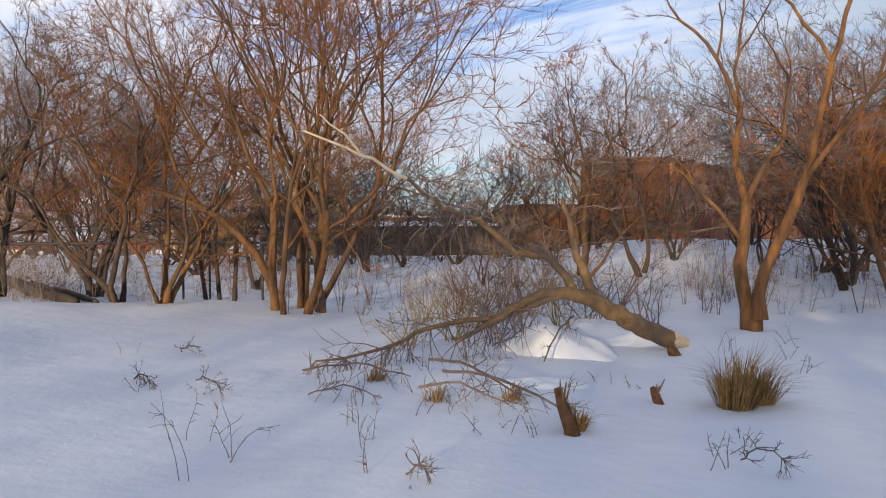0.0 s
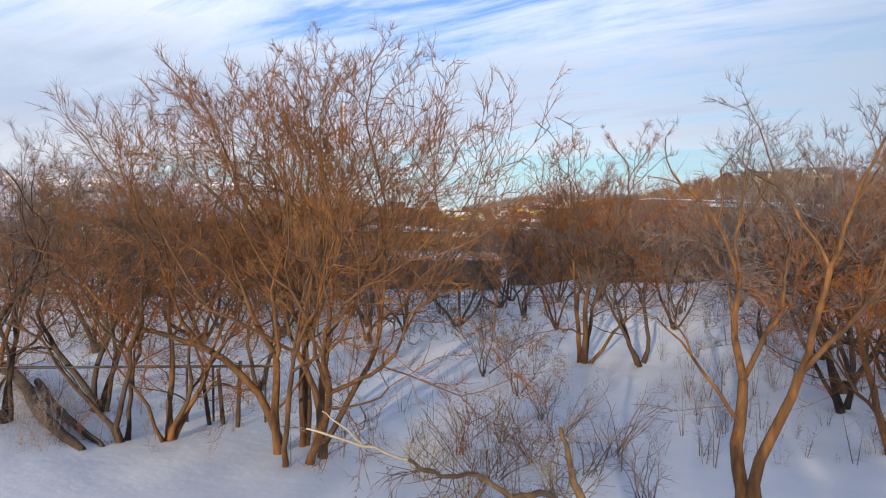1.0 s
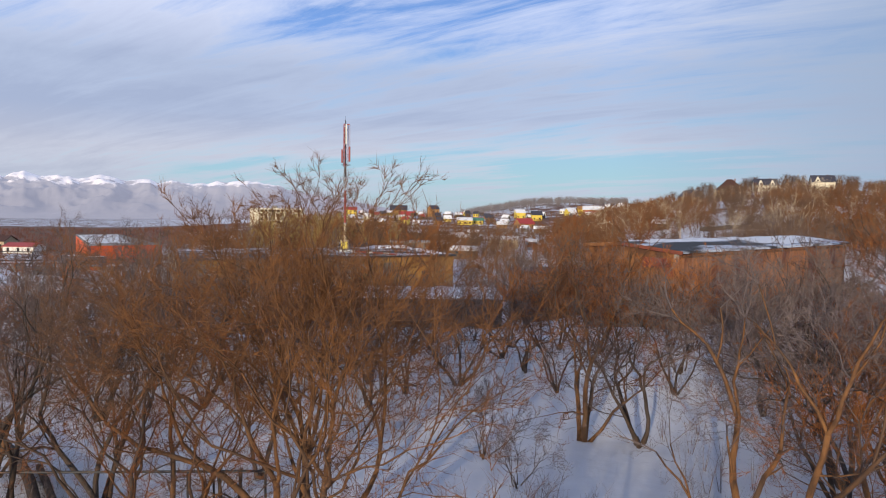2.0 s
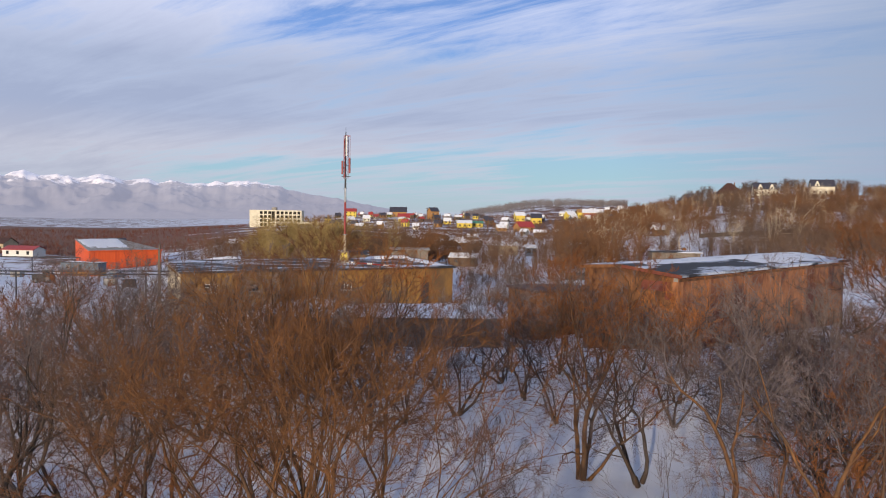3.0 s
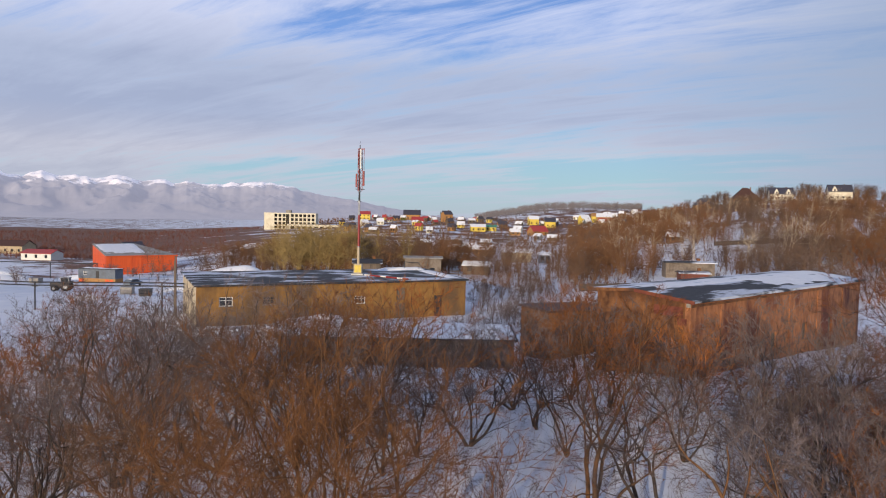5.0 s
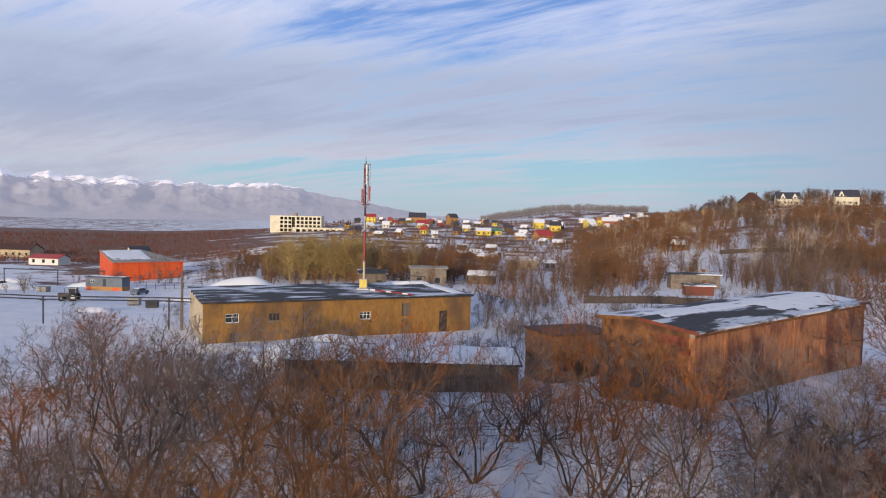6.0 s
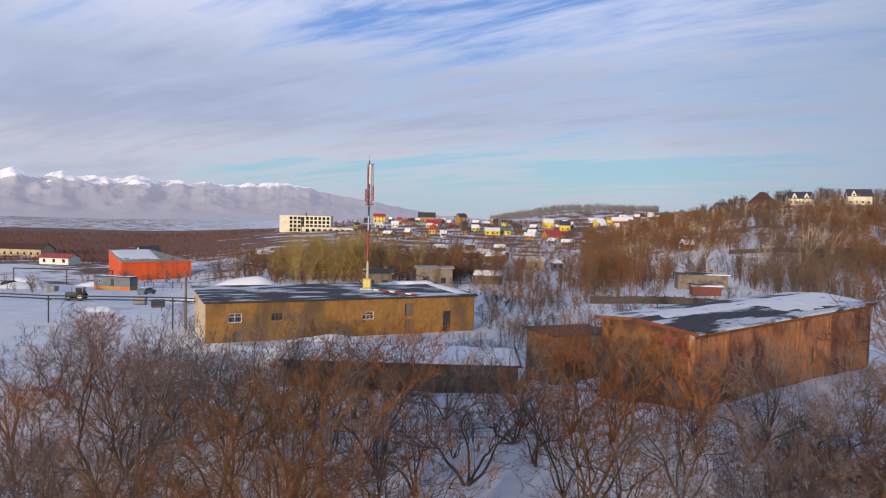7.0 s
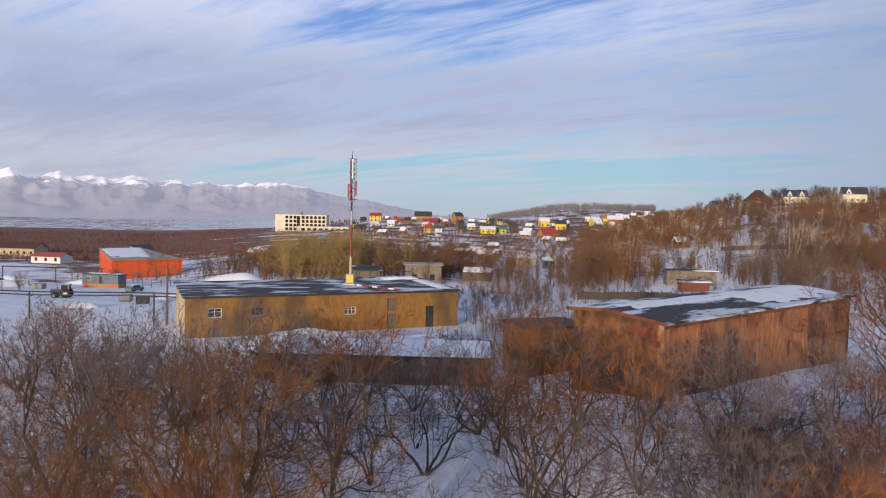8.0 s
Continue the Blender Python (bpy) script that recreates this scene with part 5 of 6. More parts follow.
def house(x, y, w, d, h, rise, turn, wall, roof, label, rows=1, snow=False, hip=0.0, dormers=()):
    base = min(ground_at(x + a, y + b) for a in (-w / 2, w / 2) for b in (-d / 2, d / 2)) - 0.1
    extra = ground_at(x, y) - base
    t = thing("house", x, y, base, turn, label, "house", "village houses")
    H = h + extra
    n = max(2, int(w / 3.2))
    gap = w / n
    holes = []
    for k in range(rows):
        z0 = extra + 0.9 + k * 2.8
        holes += [(gap * i + gap / 2 - 0.55, gap * i + gap / 2 + 0.55, z0, z0 + 1.25) for i in range(n)]
    part("wall", pierced_wall(w, H, 0.25, holes), wall, t).matrix_local = pose(-w / 2, -d / 2, 0)
    part("wall", a_box(-w / 2, w / 2, d / 2 - 0.25, d / 2, 0, H), wall, t)
    gable = [(-d / 2 + 0.25, 0), (d / 2 - 0.25, 0), (d / 2 - 0.25, H), (0, H + (0.01 if hip else rise * (1 - 0.25 / d))), (-d / 2 + 0.25, H)]
    part("gable", prism(bmesh.new(), gable, -0.25, 0), wall, t).matrix_local = pose(-w / 2, 0, 0, 0, 0, 90)
    part("gable", prism(bmesh.new(), gable, 0, 0.25), wall, t).matrix_local = pose(w / 2, 0, 0, 0, 0, 90)
    for hole in holes:
        part("window", a_box(hole[0] - w / 2, hole[1] - w / 2, -d / 2 + 0.1, -d / 2 + 0.13, hole[2], hole[3]), GLASS_DARK, t)
    o = 0.4
    drop = rise * 2 * o / d
    bm = bmesh.new()
    i = hip * w
    front = [(-w / 2 - o, -d / 2 - o, H - drop + 0.18), (w / 2 + o, -d / 2 - o, H - drop + 0.18), (w / 2 + o - i, 0, H + rise + 0.18), (-w / 2 - o + i, 0, H + rise + 0.18)]
    roof_slab(bm, front, 0.16)
    roof_slab(bm, [(-x, -y, z) for x, y, z in front], 0.16)
    if hip:
        for side in (1, -1):
            roof_slab(bm, [(side * x, side * y, z) for x, y, z in ((w / 2 + o, -d / 2 - o, H - drop + 0.18), (w / 2 + o, d / 2 + o, H - drop + 0.18), (w / 2 + o - i, 0, H + rise + 0.18))], 0.16)
    r = part("roof", bm, SNOW if snow else roof, t, "roof under snow" if snow else "")
    part("chimney", a_box(w * 0.2, w * 0.2 + 0.6, 0.4, 1.0, H + rise * 0.55, H + rise + 0.7), BRICK_DARK, r)
    for x in dormers:
        gable = part("dormer", prism(bmesh.new(), [(x - 1.5, H - 0.1), (x + 1.5, H - 0.1), (x + 1.5, H + 0.6), (x, H + rise * 0.8), (x - 1.5, H + 0.6)], -d / 2 - 0.1, -d / 2 + 2.4), wall, r)
        part("pane", a_box(x - 0.5, x + 0.5, -d / 2 - 0.13, -d / 2 - 0.103, H + 0.3, H + 1.4), GLASS_DARK, gable)
    return t


def build_far_block():
    """The unfinished flats on the mound."""
    base = ground_at(-135, 560) - 1.2
    b = thing("apartment_block", -155.0, 558.0, base, 1.5, "unfinished cream four-storey block with empty dark window openings", "building")
    L, H, D = 40.5, 13.6, 12.0
    holes = []
    for k in range(4):
        for i in range(10):
            if i == 3:
                continue
            x = 8.0 + i * 3.25
            holes.append((x, x + 2.2, 1.2 + k * 3.1, 3.35 + k * 3.1))
    holes.append((17.0, 19.6, 0.5, 12.6))
    part("front_wall", pierced_wall(L, H, 0.4, holes), CREAM, b, "pale cream panel wall with open windows")
    part("side_wall", a_box(0, 0.4, 0.4, D, 0, H), CREAM, b)
    part("side_wall", a_box(L - 0.4, L, 0.4, D, 0, H), CREAM, b)
    part("back_wall", a_box(0.4, L - 0.4, D - 0.4, D, 0, H), CREAM, b)
    for k in range(5):
        part("floor_slab", a_box(0.4, L - 0.4, 0.4, D - 0.4, 0.2 + 3.1 * k, 0.45 + 3.1 * k), CONCRETE, b)
    # added sheet behind the openings, its black standing for unlit rooms
    part("shade_partition", a_box(0.4, L - 0.4, 4.0, 4.2, 0.45, H), ROOM_SHADE, b, "inner wall painted near-black for the shade of the rooms")
    part("lift_house", a_box(16.5, 20.2, 3, 7, H, H + 2.2), CONCRETE, b)
    a = thing("annex_block", -135.5, 551.0, base - 1.2, 1.5, "low cream unfinished annex with a row of dark openings", "building")
    holes = [(3.0 + 4.6 * i, 5.8 + 4.6 * i, 2.4, 4.6) for i in range(8)]
    part("front_wall", pierced_wall(41.0, 6.0, 0.4, holes), CREAM, a)
    part("side_wall", a_box(0, 0.4, 0.4, 6, 0, 6.0), CREAM, a)
    part("side_wall", a_box(40.6, 41.0, 0.4, 6, 0, 6.0), CREAM, a)
    # back wall blackened so that the annex openings look shaded
    part("back_wall", a_box(0.4, 40.6, 5.6, 6, 0, 6.0), ROOM_SHADE, a)
    part("roof", a_box(-0.1, 41.1, -0.1, 6.1, 6.01, 6.2), CONCRETE, a)


def build_village():
    house(-95.2, 700.0, 11, 9, 5.6, 2.8, 4, YELLOW_PAINT, ROOF_RED, "bright yellow two-storey house with a dark red roof", 2)
    house(-50.5, 728.0, 17, 10, 5.2, 4.6, 2, LOG_WALL, ROOF_DARK, "timber house with a large dark roof on the slope", 1)
    house(-37.0, 600.0, 9, 8, 3.0, 3.2, 10, WHITE_PAINT, ROOF_RED, "white cottage with a red roof on the slope")
    house(-13.5, 650.0, 8, 8, 7.0, 3.2, 30, LOG_WALL, ROOF_DARK, "tall orange-brown timber house under a dark roof", 2)
    house(11.5, 500.0, 10, 7, 3.2, 1.8, 5, YELLOW_PAINT, SNOW, "yellow cottage with a snowy roof")
    house(21.0, 510.0, 8, 6, 2.8, 1.5, -5, YELLOW_PAINT, ROOF_GREEN, "yellow cottage with a green roof")
    house(69.0, 560.0, 8, 7, 4.6, 3.0, 0, YELLOW_PAINT, ROOF_DARK, "yellow house with a dark roof", 1)
    house(60.0, 600.0, 8, 7, 5.0, 2.6, 8, YELLOW_PAINT, SNOW, "yellow house with snow on its roof", 1)
    house(98.0, 575.0, 7, 7, 4.6, 2.6, 20, YELLOW_PAINT, SNOW, "yellow house with snow on its roof", 1)
    house(108.0, 545.0, 11, 8, 5.2, 2.6, -8, LOG_WALL, SNOW, "orange-brown timber house under snow", 1)
    house(112.0, 590.0, 11, 8, 4.6, 2.4, -4, YELLOW_PAINT, LOG_WALL, "yellow house with an orange roof")
    house(50.0, 470.0, 11, 8, 2.8, 3.4, 25, LOG_WALL, ROOF_RED, "timber cottage with a dark red roof")
    house(105.0, 520.0, 11, 7, 2.4, 2.4, -4, LOG_WALL, ROOF_RED, "low cottage with a red roof")
    house(219.8, 500.0, 15, 9, 4.2, 4.4, -12, CREAM, ROOF_DARK, "cream hilltop house with a dark roof and dormer gables", 1, dormers=(-3.5, 4.0))
    house(249.0, 480.0, 14, 9, 5.4, 4.4, -14, CREAM, ROOF_DARK, "cream hilltop house with a steep dark roof and a dormer", 1, dormers=(-3.6,))
    house(200.0, 512.0, 17, 13, 3.4, 7.4, -10, LOG_WALL, ROOF_BROWN, "hilltop house under a dark brown hipped roof", 1, hip=0.42)
    house(171.5, 512.0, 13, 10, 2.8, 4.6, -6, LOG_WALL, ROOF_DARK, "low hilltop house under a dark hipped roof", 1, hip=0.3)
    r = random.Random(31)
    walls = (YELLOW_PAINT, CREAM, LOG_WALL, SHED_GREY, SHED_GREY, BLUE_GREY, SHED_GREY, LOG_WALL)
    roofs = ((SNOW, "snow-covered roof"), (SNOW, "snow-covered roof"), (ROOF_DARK, "dark roof"), (ROOF_DARK, "dark roof"), (SNOW, "snow-covered roof"), (ROOF_RED, "red roof"), (SNOW, "snow-covered roof"))
    colours = {YELLOW_PAINT.name: "yellow", WHITE_PAINT.name: "white", LOG_WALL.name: "timber", CREAM.name: "cream", SHED_GREY.name: "grey boarded", BLUE_GREY.name: "blue-grey"}
    done = []
    while len(done) < 64:
        y = r.uniform(430, 780)
        x = r.uniform(-0.17, 0.25) * y
        if any(math.hypot(x - a, y - b) < 13 for a, b in done):
            continue
        wall = r.choice(walls)
        roof, words = r.choice(roofs)
        w = r.uniform(3.2, 6)
        house(x, y, w, w * 0.8, r.uniform(2.3, 3.2), r.uniform(1.2, 2.4), r.uniform(-35, 35), wall, roof, "small " + colours[wall.name] + " cottage with a " + words + " on the slope")
        done.append((x, y))
    for x, y, tall in ((-11.7, 400, 15.0), (-8.0, 402, 12.0), (38.0, 165.0, 8.4), (96, 330, 8), (20, 300, 8), (-20, 340, 9)):
        utility_pole(x, y, tall, "grey timber utility pole with a cross-arm", 0.22, True)


def lane_fence(a, c, bays):
    """Dark close-boarded fence that follows the ground."""
    f = thing("fence", a[0], a[1], ground_at(*a), 0, "dark weathered close-boarded fence along the snowy lane", "fence")
    zs = [ground_at(a[0] + (c[0] - a[0]) * i / bays, a[1] + (c[1] - a[1]) * i / bays) - ground_at(*a) for i in range(bays + 1)]
    turn = math.degrees(math.atan2(c[1] - a[1], c[0] - a[0]))
    f.matrix_world = pose(a[0], a[1], ground_at(*a), 0, 0, turn)
    l = math.hypot(c[0] - a[0], c[1] - a[1]) / bays
    for i in range(bays):
        part("post", a_box(i * l - 0.07, i * l + 0.07, 0.02, 0.16, zs[i] - 0.3, zs[i] + 1.6), FENCE_DARK, f)
        bm = prism(bmesh.new(), [(i * l + 0.01, zs[i] - 0.2), ((i + 1) * l - 0.01, zs[i + 1] - 0.2), ((i + 1) * l - 0.01, zs[i + 1] + 1.3 + 0.08 * math.sin(i * 2.3)), (i * l + 0.01, zs[i] + 1.35 + 0.08 * math.sin(i * 1.7))], -0.02, 0.018)
        part("panel", bm, FENCE_DARK, f)


def build_plots():
    """Huts and sheds between the warehouse and the village."""
    house(-19.7, 150.0, 5.6, 4.4, 3.6, 0.6, 8, SHED_GREY, FELT, "small grey hut with a thinly snowed dark roof behind the warehouse")
    house(-8.5, 160.0, 8.0, 4.4, 4.2, 0.3, 6, STORE, CONCRETE, "weathered grey-brown hut with a flat grey roof")
    house(47.5, 150.0, 9.8, 4.0, 2.9, 0.2, -4, STORE, FELT_SNOWY, "weathered grey-brown store with a patchily snowed roof on the slope", 0)
    house(45.0, 139.0, 5.2, 3.2, 1.8, 0.25, -4, BRICK_FRESH, FELT_SNOWY, "dark red shed with a patchily snowed roof", 0)
    house(17.0, 220.0, 8.6, 5.0, 3.0, 0.9, 3, OCHRE_PALE, SNOW, "cream cottage with a snowy roof among brush")
    house(25.0, 214.0, 3.2, 3.0, 2.6, 0.6, 3, BLUE_GREY, SNOW, "small blue hut among brush")
    house(4.0, 170.0, 6.0, 4.0, 2.2, 0.8, -10, SHED_GREY, SNOW, "grey plank shed with a snowy roof")
    r = random.Random(44)
    n = 0
    while n < 22:
        y = r.uniform(180, 420)
        x = r.uniform(-0.3, 0.32) * y
        if any(math.hypot(x - a, y - b) < c for a, b, c in KEEP_FREE):
            continue
        house(x, y, r.uniform(3.5, 6.5), r.uniform(3, 5), r.uniform(2.0, 2.7), r.uniform(0.4, 1.4), r.uniform(-40, 40), r.choice((SHED_GREY, CONCRETE, LOG_WALL, BRICK_DARK)), SNOW, "weathered plot shed with a snowy roof among brush")
        n += 1
    lane_fence((22.0, 132.0), (43.0, 122.0), 14)
    lane_fence((78.0, 222.0), (118.0, 214.0), 20)
    # plank fences between the plots
    for k in range(16):
        y = r.uniform(120, 400)
        x = r.uniform(-0.12, 0.3) * y
        if any(math.hypot(x - a, y - b) < c for a, b, c in KEEP_FREE):
            continue
        f = thing("fence", x, y, ground_at(x, y), r.uniform(-30, 30), "weathered grey plank fence between snowy plots", "fence")
        turn = f.matrix_world.to_3x3()
        for i in range(9):
            p = turn @ Vector((i * 2.2, 0, 0))
            g = ground_at(x + p.x, y + p.y) - ground_at(x, y)
            part("post", a_box(i * 2.2 - 0.07, i * 2.2 + 0.07, -0.07, 0.07, g - 0.2, g + 1.3), SHED_GREY, f)
            if i < 8:
                q = turn @ Vector(((i + 1) * 2.2, 0, 0))
                g2 = ground_at(x + q.x, y + q.y) - ground_at(x, y)
                for z in (0.45, 1.05):
                    part("rail", a_rod((i * 2.2, -0.06, g + z), ((i + 1) * 2.2, -0.06, g2 + z), 0.10, sides=4), SHED_GREY, f)


build_ochre_warehouse()
build_mast()
build_brick_hall()
build_long_shed()
build_yard()
build_far_block()
build_village()
build_plots()


# ---------------------------------------------------------------- the fallen tree and the small things in the near snow
def curved(points, radii, sides, bough, r=None, bits=4):
    """A smooth tube through a few points."""
    pts = [Vector(p) for p in points]
    out, rad = [], []
    for i in range(len(pts) - 1):
        p0, p1, p2, p3 = pts[max(i - 1, 0)], pts[i], pts[i + 1], pts[min(i + 2, len(pts) - 1)]
        for k in range(bits):
            t = k / bits
            q = 0.5 * (2 * p1 + (p2 - p0) * t + (2 * p0 - 5 * p1 + 4 * p2 - p3) * t * t + (3 * p1 - p0 - 3 * p2 + p3) * t ** 3)
            out.append(np.array(q) + (r.normal(0, 0.015, 3) if r is not None else 0))
            rad.append(radii[i] + (radii[i + 1] - radii[i]) * t)
    out.append(np.array(pts[-1]))
    rad.append(radii[-1])
    bough.tube(out, rad, sides)
    return out


def twigs_along(r, bough, line, count, length, radius, spread=(0.4, 1.1), lift=0.05):
    for _ in range(count):
        i = r.randint(1, len(line) - 1)
        d = side_way(r, line[i] - line[i - 1], r.uniform(*spread))
        l = length * r.uniform(0.4, 1.2)
        shoot = bough_line(r, line[i], d, l, 4, 0.22, lift)
        bough.tube(shoot, [radius, radius * 0.8, radius * 0.65, radius * 0.5, radius * 0.3], 3)
        for _ in range(3):
            j = r.randint(1, 4)
            side = bough_line(r, shoot[j], side_way(r, shoot[j] - shoot[j - 1], r.uniform(0.4, 1.0)), l * 0.45, 2, 0.2, lift)
            bough.tube(side, [radius * 0.6, radius * 0.5, radius * 0.3], 3)


def build_fallen_tree():
    r = np.random.RandomState(4)
    t = thing("fallen_tree", 0, 0, 0, 0, "fallen willow with a snapped trunk and arching dead branches over snow", "fallen tree")
    trunk, boughs, fine, pale = Bough(), Bough(), Bough(), Bough()
    curved([(4.0, 12.6, 0.05), (3.45, 12.4, 0.28), (3.0, 12.2, 0.52), (2.5, 12.0, 0.80), (2.05, 11.8, 0.92), (1.6, 11.6, 0.95)], (0.17, 0.165, 0.155, 0.14, 0.11, 0.085), 9, trunk, r)
    a = curved([(1.6, 11.6, 0.95), (1.1, 11.4, 0.72), (0.8, 11.2, 0.55), (0.2, 11.0, 0.25)], (0.085, 0.07, 0.05, 0.03), 6, boughs, r)
    c = curved([(1.9, 11.7, 0.92), (1.0, 11.4, 0.62), (-0.2, 11.0, 0.48), (-0.9, 10.5, 0.22), (-1.8, 10.0, 0.15)], (0.07, 0.048, 0.036, 0.025, 0.014), 6, boughs, r)
    u = curved([(2.55, 12.0, 0.82), (2.35, 12.0, 1.3), (2.2, 12.0, 1.75), (2.0, 12.0, 2.5)], (0.10, 0.08, 0.06, 0.03), 6, boughs, r)
    v = curved([(2.2, 11.9, 0.95), (1.75, 11.6, 1.5), (1.1, 11.1, 1.65), (0.5, 10.7, 2.15), (0.0, 10.2, 2.3), (-0.5, 9.8, 2.7)], (0.075, 0.06, 0.05, 0.04, 0.03, 0.024), 6, boughs, r)
    w = curved([(-0.5, 9.8, 2.7), (-1.1, 9.5, 3.0), (-1.8, 9.3, 3.28)], (0.024, 0.022, 0.012), 5, pale, r)
    curved([(-1.1, 9.5, 3.0), (-1.3, 9.4, 3.25), (-1.6, 9.35, 3.5)], (0.02, 0.016, 0.008), 4, pale, r)
    for line, count, length in ((a, 22, 0.9), (c, 34, 1.0), (u, 16, 1.0), (v, 30, 1.1), (w, 6, 0.5)):
        twigs_along(r, fine, line, count, length, 0.010, (0.5, 1.2), -0.03)
    for line, count in ((a, 16), (c, 34)):
        for _ in range(count):
            p = line[r.randint(2, len(line))]
            down = bough_line(r, p, np.array((r.normal(0, 0.35), r.normal(-0.3, 0.35), -0.75)), r.uniform(0.4, 0.95), 4, 0.16, 0.0)
            fine.tube(down, [0.010, 0.009, 0.008, 0.006, 0.004], 3)
    part_mesh("trunk", trunk.mesh("trunk"), DEADWOOD, t, "golden-brown bare dead trunk", True)
    part_mesh("branch", boughs.mesh("branch"), DEADWOOD, t, "arching dead branches", True)
    part_mesh("broken_tip", pale.mesh("broken_tip"), PALEWOOD, t, "pale barkless branch tip", True)
    part_mesh("crown", fine.mesh("crown"), TWIG_GREY, t, "tangle of grey-brown twigs")
    bm = bmesh.new()
    rod(bm, (4.0, 12.6, 0.05), (4.35, 12.75, -0.05), 0.17, 0.09, 9)
    part("splintered_end", bm, PALEWOOD, t, "pale splintered break")


def weed(name, x, y, tall, seed, label, stems=3, lean=0.35, radius=0.0055):
    r = np.random.RandomState(seed)
    root = thing(name, x, y, ground_at(x, y), 0, label, "dry weed", "dry weeds in the snow")
    for _ in range(stems):
        b = Bough()
        a = r.uniform(0, math.tau)
        d = np.array((lean * math.cos(a), lean * math.sin(a), 1.0))
        line = bough_line(r, (r.normal(0, 0.08), r.normal(0, 0.08), -0.1), d / np.linalg.norm(d), tall * r.uniform(0.6, 1.1), 6, 0.14, -0.05)
        b.tube(line, [radius * (1 - 0.1 * i) for i in range(7)], 4)
        for k in range(4):
            i = r.randint(3, 6)
            shoot = bough_line(r, line[i], side_way(r, line[i] - line[i - 1], r.uniform(0.4, 1.0)), tall * r.uniform(0.08, 0.2), 2, 0.3, -0.25)
            b.tube(shoot, [radius * 0.6, radius * 0.5, radius * 0.3], 3)
        part_mesh("stalk", b.mesh("stalk"), TWIG_GREY, root)
    return root


def tussock(x, y, tall, wide, seed, count=420):
    r = np.random.RandomState(seed)
    verts, faces = [], []
    for _ in range(count):
        a, k = r.uniform(0, math.tau), r.uniform(0, 1) ** 0.6
        o = np.array((math.cos(a) * wide * 0.25 * k, math.sin(a) * wide * 0.25 * k, -0.05))
        out = r.uniform(0.05, 0.8)
        a = a + r.normal(0, 0.7)
        l = tall * r.uniform(0.35, 1.15) * (1 + 0.25 * math.sin(2 * a + seed))
        d = np.array((math.cos(a) * out + 0.12, math.sin(a) * out, 1.0))
        d /= np.linalg.norm(d)
        m = o + d * l * 0.6
        tip = m + (d + np.array((math.cos(a) * out, math.sin(a) * out, -0.9 * out))) * l * 0.35
        s = np.array((-math.sin(a), math.cos(a), 0)) * 0.007
        n = len(verts)
        verts += [tuple(o - s), tuple(o + s), tuple(m + s * 0.8), tuple(m - s * 0.8), tuple(tip)]
        faces += [(n, n + 1, n + 2, n + 3), (n + 3, n + 2, n + 4)]
    mesh = bpy.data.meshes.new("grass_tussock")
    mesh.from_pydata(verts, [], faces)
    mesh.update()
    ob = part_mesh("grass_tussock", mesh, STRAW)
    ob.matrix_world = pose(x, y, ground_at(x, y))
    return tagged(ob, "tuft of dry golden grass sticking out of snow", "grass", "dry grass tufts")


def stump(name, x, y, tall, thick, lean, seed, label):
    r = np.random.RandomState(seed)
    t = thing(name, x, y, ground_at(x, y) - 0.1, r.uniform(0, 360), label, "stump")
    b = Bough()
    line = [np.array((lean * s * tall, 0.0, s * tall)) for s in (0, 0.3, 0.7, 1.0)]
    b.tube(line, [thick * 1.3, thick, thick * 0.9, thick * 0.5], 9)
    part_mesh("wood", b.mesh("wood"), ROTTEN, t, "", True)
    s = Bough()
    for _ in range(7):
        o = line[-2] + r.normal(0, thick * 0.3, 3)
        s.tube([o, o + np.array((r.normal(0, 0.03), r.normal(0, 0.03), tall * r.uniform(0.25, 0.6)))], [thick * 0.25, 0.006], 4)
    part_mesh("splinters", s.mesh("splinters"), DEADWOOD, t, "splintered brown top")
    return t


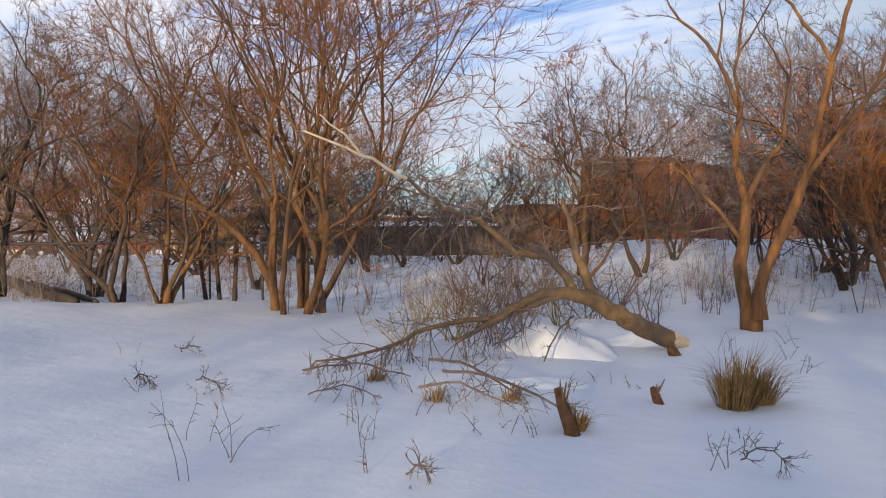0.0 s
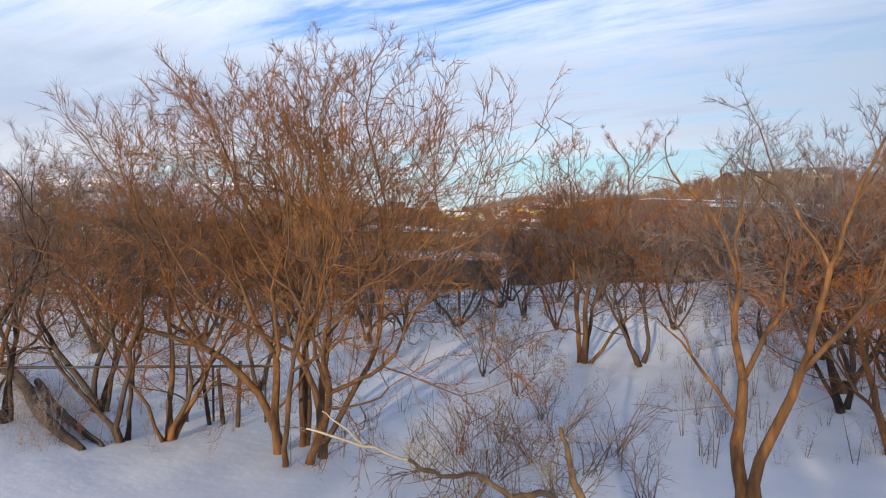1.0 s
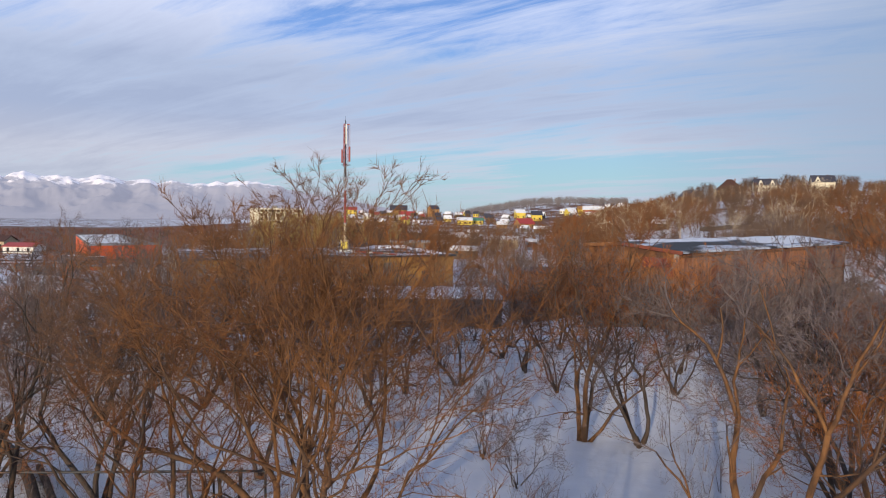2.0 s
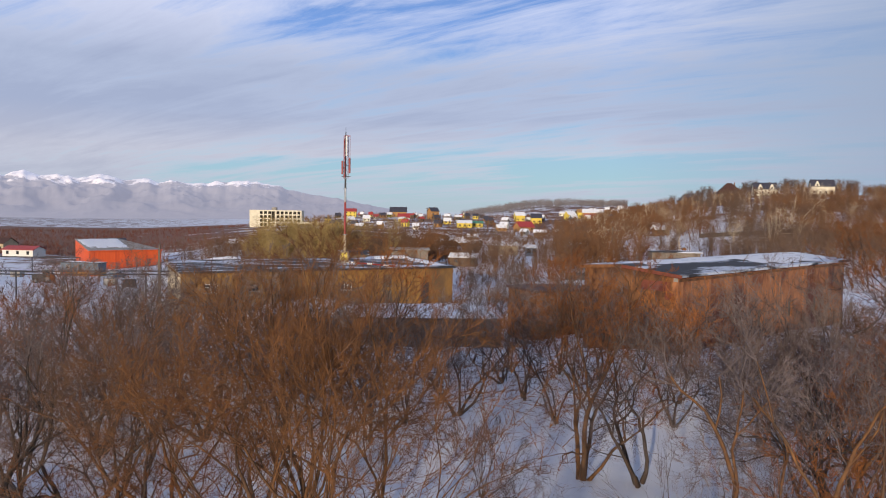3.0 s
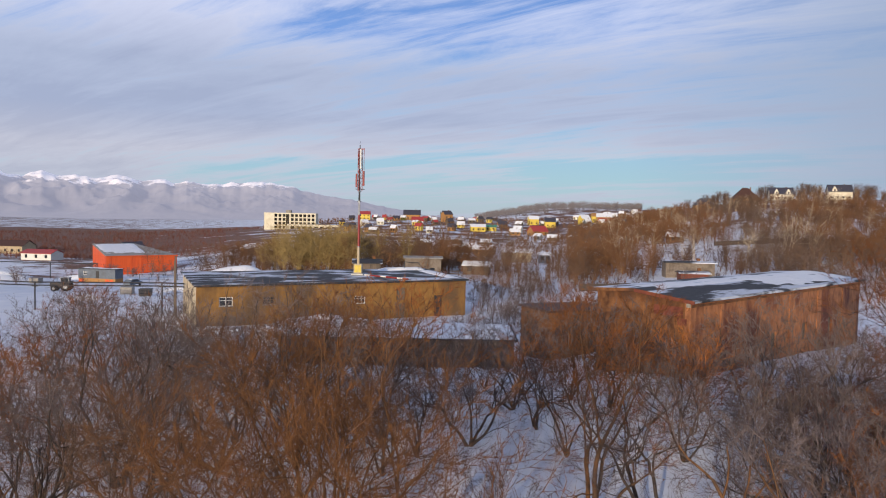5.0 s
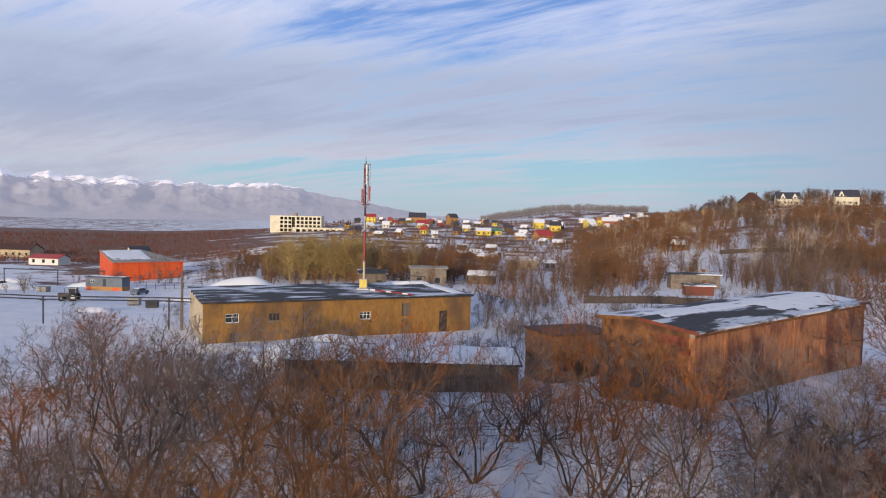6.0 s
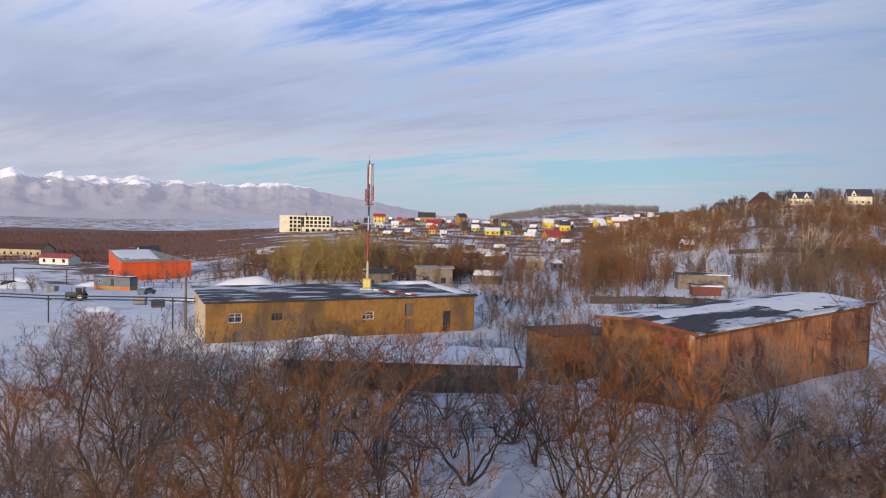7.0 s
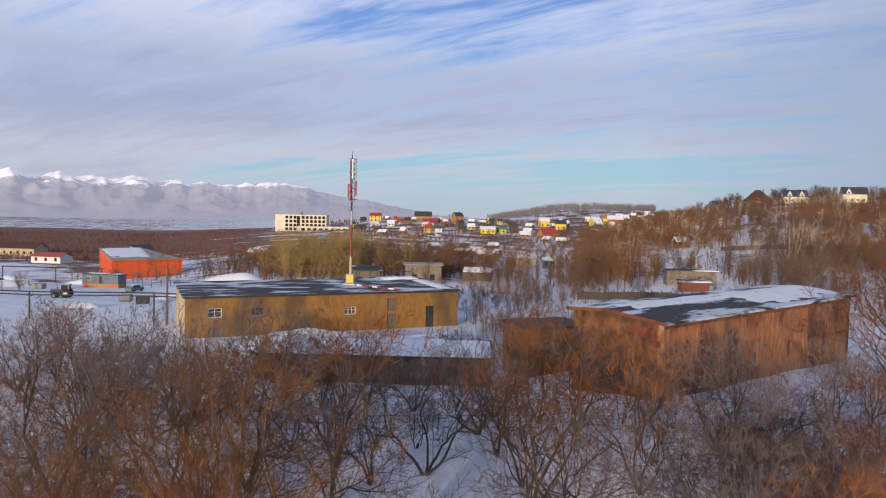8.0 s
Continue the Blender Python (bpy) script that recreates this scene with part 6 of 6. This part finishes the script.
def build_near_snow():
    build_fallen_tree()
    snow_heap("snow_lump", 1.9, 12.0, 2.2, 1.8, 0.5, 0, 21, "rounded lump of bright snow under the fallen tree", 0.8, 1.5)
    snow_heap("snow_lump", 3.6, 13.3, 1.9, 1.5, 0.3, 0, 22, "rounded lump of bright snow beside the fallen tree", 0.8, 1.5)
    snow_heap("snow_lump", 1.2, 9.4, 3.2, 1.9, 0.2, 10, 24, "low swell of snow under dead twigs")
    tussock(3.5, 8.5, 0.80, 0.75, 1, 520)
    tussock(3.85, 8.7, 0.66, 0.6, 2, 300)
    tussock(1.35, 7.2, 0.36, 0.3, 3, 160)
    tussock(-0.1, 8.3, 0.3, 0.4, 4, 90)
    tussock(-0.9, 9.4, 0.35, 0.4, 5, 90)
    tussock(0.8, 8.4, 0.3, 0.4, 6, 80)
    stump("broken_stump", 1.3, 7.0, 0.55, 0.07, 0.35, 1, "short rotten brown stump with a splintered top")
    stump("broken_stump", 2.65, 8.6, 0.30, 0.06, 0.4, 2, "small broken reddish stub standing in snow")
    stump("broken_stump", 3.95, 12.0, 0.25, 0.10, 0.6, 3, "snow-capped broken stub beside the fallen trunk")
    # dead branches lying in the snow
    r = np.random.RandomState(6)
    for k, (p, q, rad) in enumerate((((0.0, 8.9, 0.22), (1.3, 7.3, 0.10), 0.022), ((-0.3, 8.4, 0.15), (0.7, 7.6, 0.12), 0.018), ((-1.9, 9.6, 0.12), (-0.4, 8.6, 0.22), 0.016),
                                     ((-0.2, 9.3, 0.30), (0.9, 8.2, 0.08), 0.02), ((-1.6, 8.4, 0.06), (-0.7, 8.0, 0.10), 0.012), ((2.2, 12.1, 0.5), (1.5, 10.6, 0.02), 0.02),
                                     ((-4.2, 11.4, 0.06), (-3.8, 11.2, 0.08), 0.014), ((-3.1, 8.9, 0.12), (-2.6, 8.4, 0.03), 0.010), ((-4.0, 9.2, 0.08), (-3.6, 8.8, 0.04), 0.012), ((-0.3, 5.7, 0.03), (-0.1, 5.5, 0.05), 0.010), ((2.5, 6.0, 0.05), (2.85, 5.8, 0.03), 0.008))):
        b = Bough()
        line = curved([p, tuple((np.array(p) + np.array(q)) / 2 + np.array((0, 0, 0.12))), q], (rad, rad * 0.8, rad * 0.5), 5, b, r)
        twigs_along(r, b, line, 14, 0.45 if rad > 0.0145 else 0.2, 0.006, (0.5, 1.3), -0.02)
        mesh = b.mesh("dead_branch")
        ob = part_mesh("dead_branch", mesh, TWIG_GREY)
        tagged(ob, "thin dead branch lying across the snow", "branch", "dead branches")
    spots = [(-2.0, 5.6, 0.95), (-1.85, 6.1, 0.8), (-2.3, 6.6, 0.6), (-3.6, 8.6, 0.5), (-3.9, 9.0, 0.45), (-2.9, 8.6, 0.4), (-3.2, 9.6, 0.35), (-0.9, 7.2, 0.5), (-0.6, 5.7, 0.55), (-0.7, 6.4, 0.5),
             (-0.2, 5.4, 0.14), (2.3, 6.0, 0.5), (2.5, 6.3, 0.4), (2.9, 6.8, 0.35), (0.6, 6.9, 0.4), (0.85, 7.0, 0.35), (0.35, 6.8, 0.4), (-1.5, 9.0, 0.5), (-0.3, 7.6, 0.5), (0.1, 7.9, 0.5),
             (2.2, 9.6, 0.35), (2.45, 9.4, 0.3), (-5.0, 11.2, 0.35), (-1.0, 8.0, 0.45), (-1.4, 8.2, 0.45), (1.7, 9.0, 0.4), (4.4, 11.0, 0.5), (5.2, 10.4, 0.5), (0.0, 9.4, 0.6), (-0.6, 9.2, 0.6), (0.5, 9.0, 0.5), (-1.2, 9.5, 0.6), (-0.9, 9.9, 0.7), (-0.2, 9.9, 0.7), (-0.45, 8.6, 0.5), (0.25, 8.5, 0.5), (0.3, 9.7, 0.6), (-1.7, 9.7, 0.45), (1.0, 7.9, 0.4), (4.9, 12.4, 0.6), (5.6, 11.6, 0.5), (6.2, 12.8, 0.6)]
    for i, (x, y, h) in enumerate(spots):
        weed("dry_weed", x, y, h, 60 + i, "thin dry brown weed stalk sticking out of snow", 2 + i % 2)
    # brush at the foot of the fallen tree's crown
    for i, (x, y, h) in enumerate(((1.6, 14.6, 1.7), (0.6, 15.4, 1.6), (2.6, 15.2, 1.8), (3.4, 16.8, 1.6), (1.2, 16.6, 1.5), (0.2, 13.4, 1.2), (4.4, 15.2, 1.4), (2.2, 17.8, 1.9), (-0.6, 12.4, 0.9), (0.8, 12.8, 1.0), (0.4, 18.4, 1.9), (1.6, 19.4, 2.0), (3.2, 19.6, 2.1), (4.4, 18.2, 1.8), (-0.4, 16.6, 1.5), (2.9, 21.2, 2.0), (0.8, 21.0, 1.7))):
        b = thing("low_shrub", x, y, ground_at(x, y), 0, "low tangled grey-brown shrub without leaves in snow", "shrub", "low shrubs")
        rr = np.random.RandomState(200 + i)
        for _ in range(10):
            stem = Bough()
            a = rr.uniform(0, math.tau)
            tilt = rr.uniform(0.1, 0.9)
            d = np.array((math.cos(a) * math.sin(tilt), math.sin(a) * math.sin(tilt), math.cos(tilt)))
            line = bough_line(rr, (rr.normal(0, 0.12), rr.normal(0, 0.12), -0.1), d, h * rr.uniform(0.7, 1.3), 6, 0.18, 0.03)
            stem.tube(line, [0.013 - 0.0016 * k for k in range(7)], 4)
            twigs_along(rr, stem, line, 7, h * 0.35, 0.005, (0.4, 1.0), 0.05)
            part_mesh("stem", stem.mesh("stem"), (TWIG_GREY, TWIG_HERO, TWIG_GOLD)[i % 3], b)
    # dark log and litter on the bank
    log = thing("lying_log", -12.0, 20.8, ground_at(-12.0, 20.8), 0, "dark lying log with twigs along a low snowy bank", "log")
    b, f = Bough(), Bough()
    rr = np.random.RandomState(77)
    z0 = ground_at(-12.0, 20.8)
    way = [(x + 12.0, y - 20.8, ground_at(x, y) - z0 + lift) for x, y, lift in ((-17.4, 27.6, 0.22), (-14.6, 24.4, 0.24), (-12.0, 20.8, 0.2), (-10.2, 18.6, 0.16), (-8.9, 17.3, 0.02))]
    line = curved(way, (0.20, 0.19, 0.17, 0.14, 0.09), 8, b, rr)
    curved([(x + 0.3, y + 0.4, z - 0.04) for x, y, z in way[1:]], (0.12, 0.13, 0.10, 0.06), 7, b, rr)
    twigs_along(rr, f, line, 60, 0.8, 0.012, (0.6, 1.3), 0.03)
    part_mesh("trunk", b.mesh("trunk"), BARK, log, "", True)
    part_mesh("crown", f.mesh("crown"), TWIG_UMBER, log)
    # railing of pipes and leaning posts in the thicket
    x, y = -7.2, 20.6
    rail = thing("pipe_railing", x, y, ground_at(x, y), 4, "dark pipe railing on posts in the snow", "railing")
    for i in range(4):
        part("post", a_rod((i * 0.75 - 0.3, 0, -0.2), (i * 0.75 - 0.3, 0, 1.62), 0.035), DARK_METAL, rail)
    part("rail", a_rod((-6.0, 0.1, 1.62), (2.2, 0, 1.62), 0.04), DARK_METAL, rail)
    for x, y, lean, h in ((-6.7, 20.2, -0.16, 1.5), (-6.35, 20.3, -0.1, 1.6), (-5.9, 20.1, 0.05, 1.9)):
        stake = part("leaning_stake", a_rod((0, 0, -0.2), (lean * h, 0.05, h), 0.07, 0.05), BARK)
        stake.matrix_world = pose(x, y, ground_at(x, y))
        tagged(stake, "dark leaning wooden stake in the snow", "stake", "leaning stakes")
    # wire fence behind the thicket
    f = thing("wire_fence", -3.5, 44.5, ground_at(-3.5, 44.5), 8, "low dark wire fence with thin posts in snow", "fence")
    g0 = ground_at(-3.5, 44.5)
    for i in range(-6, 9):
        part("post", a_rod((i * 1.5, 0, -0.4), (i * 1.5, 0, 1.25), 0.035, sides=6), DARK_METAL, f)
    for z in (0.35, 0.75, 1.15):
        part("wire", a_rod((-9.0, 0, z), (12.0, 0, z), 0.014, sides=4), DARK_METAL, f)


build_near_snow()
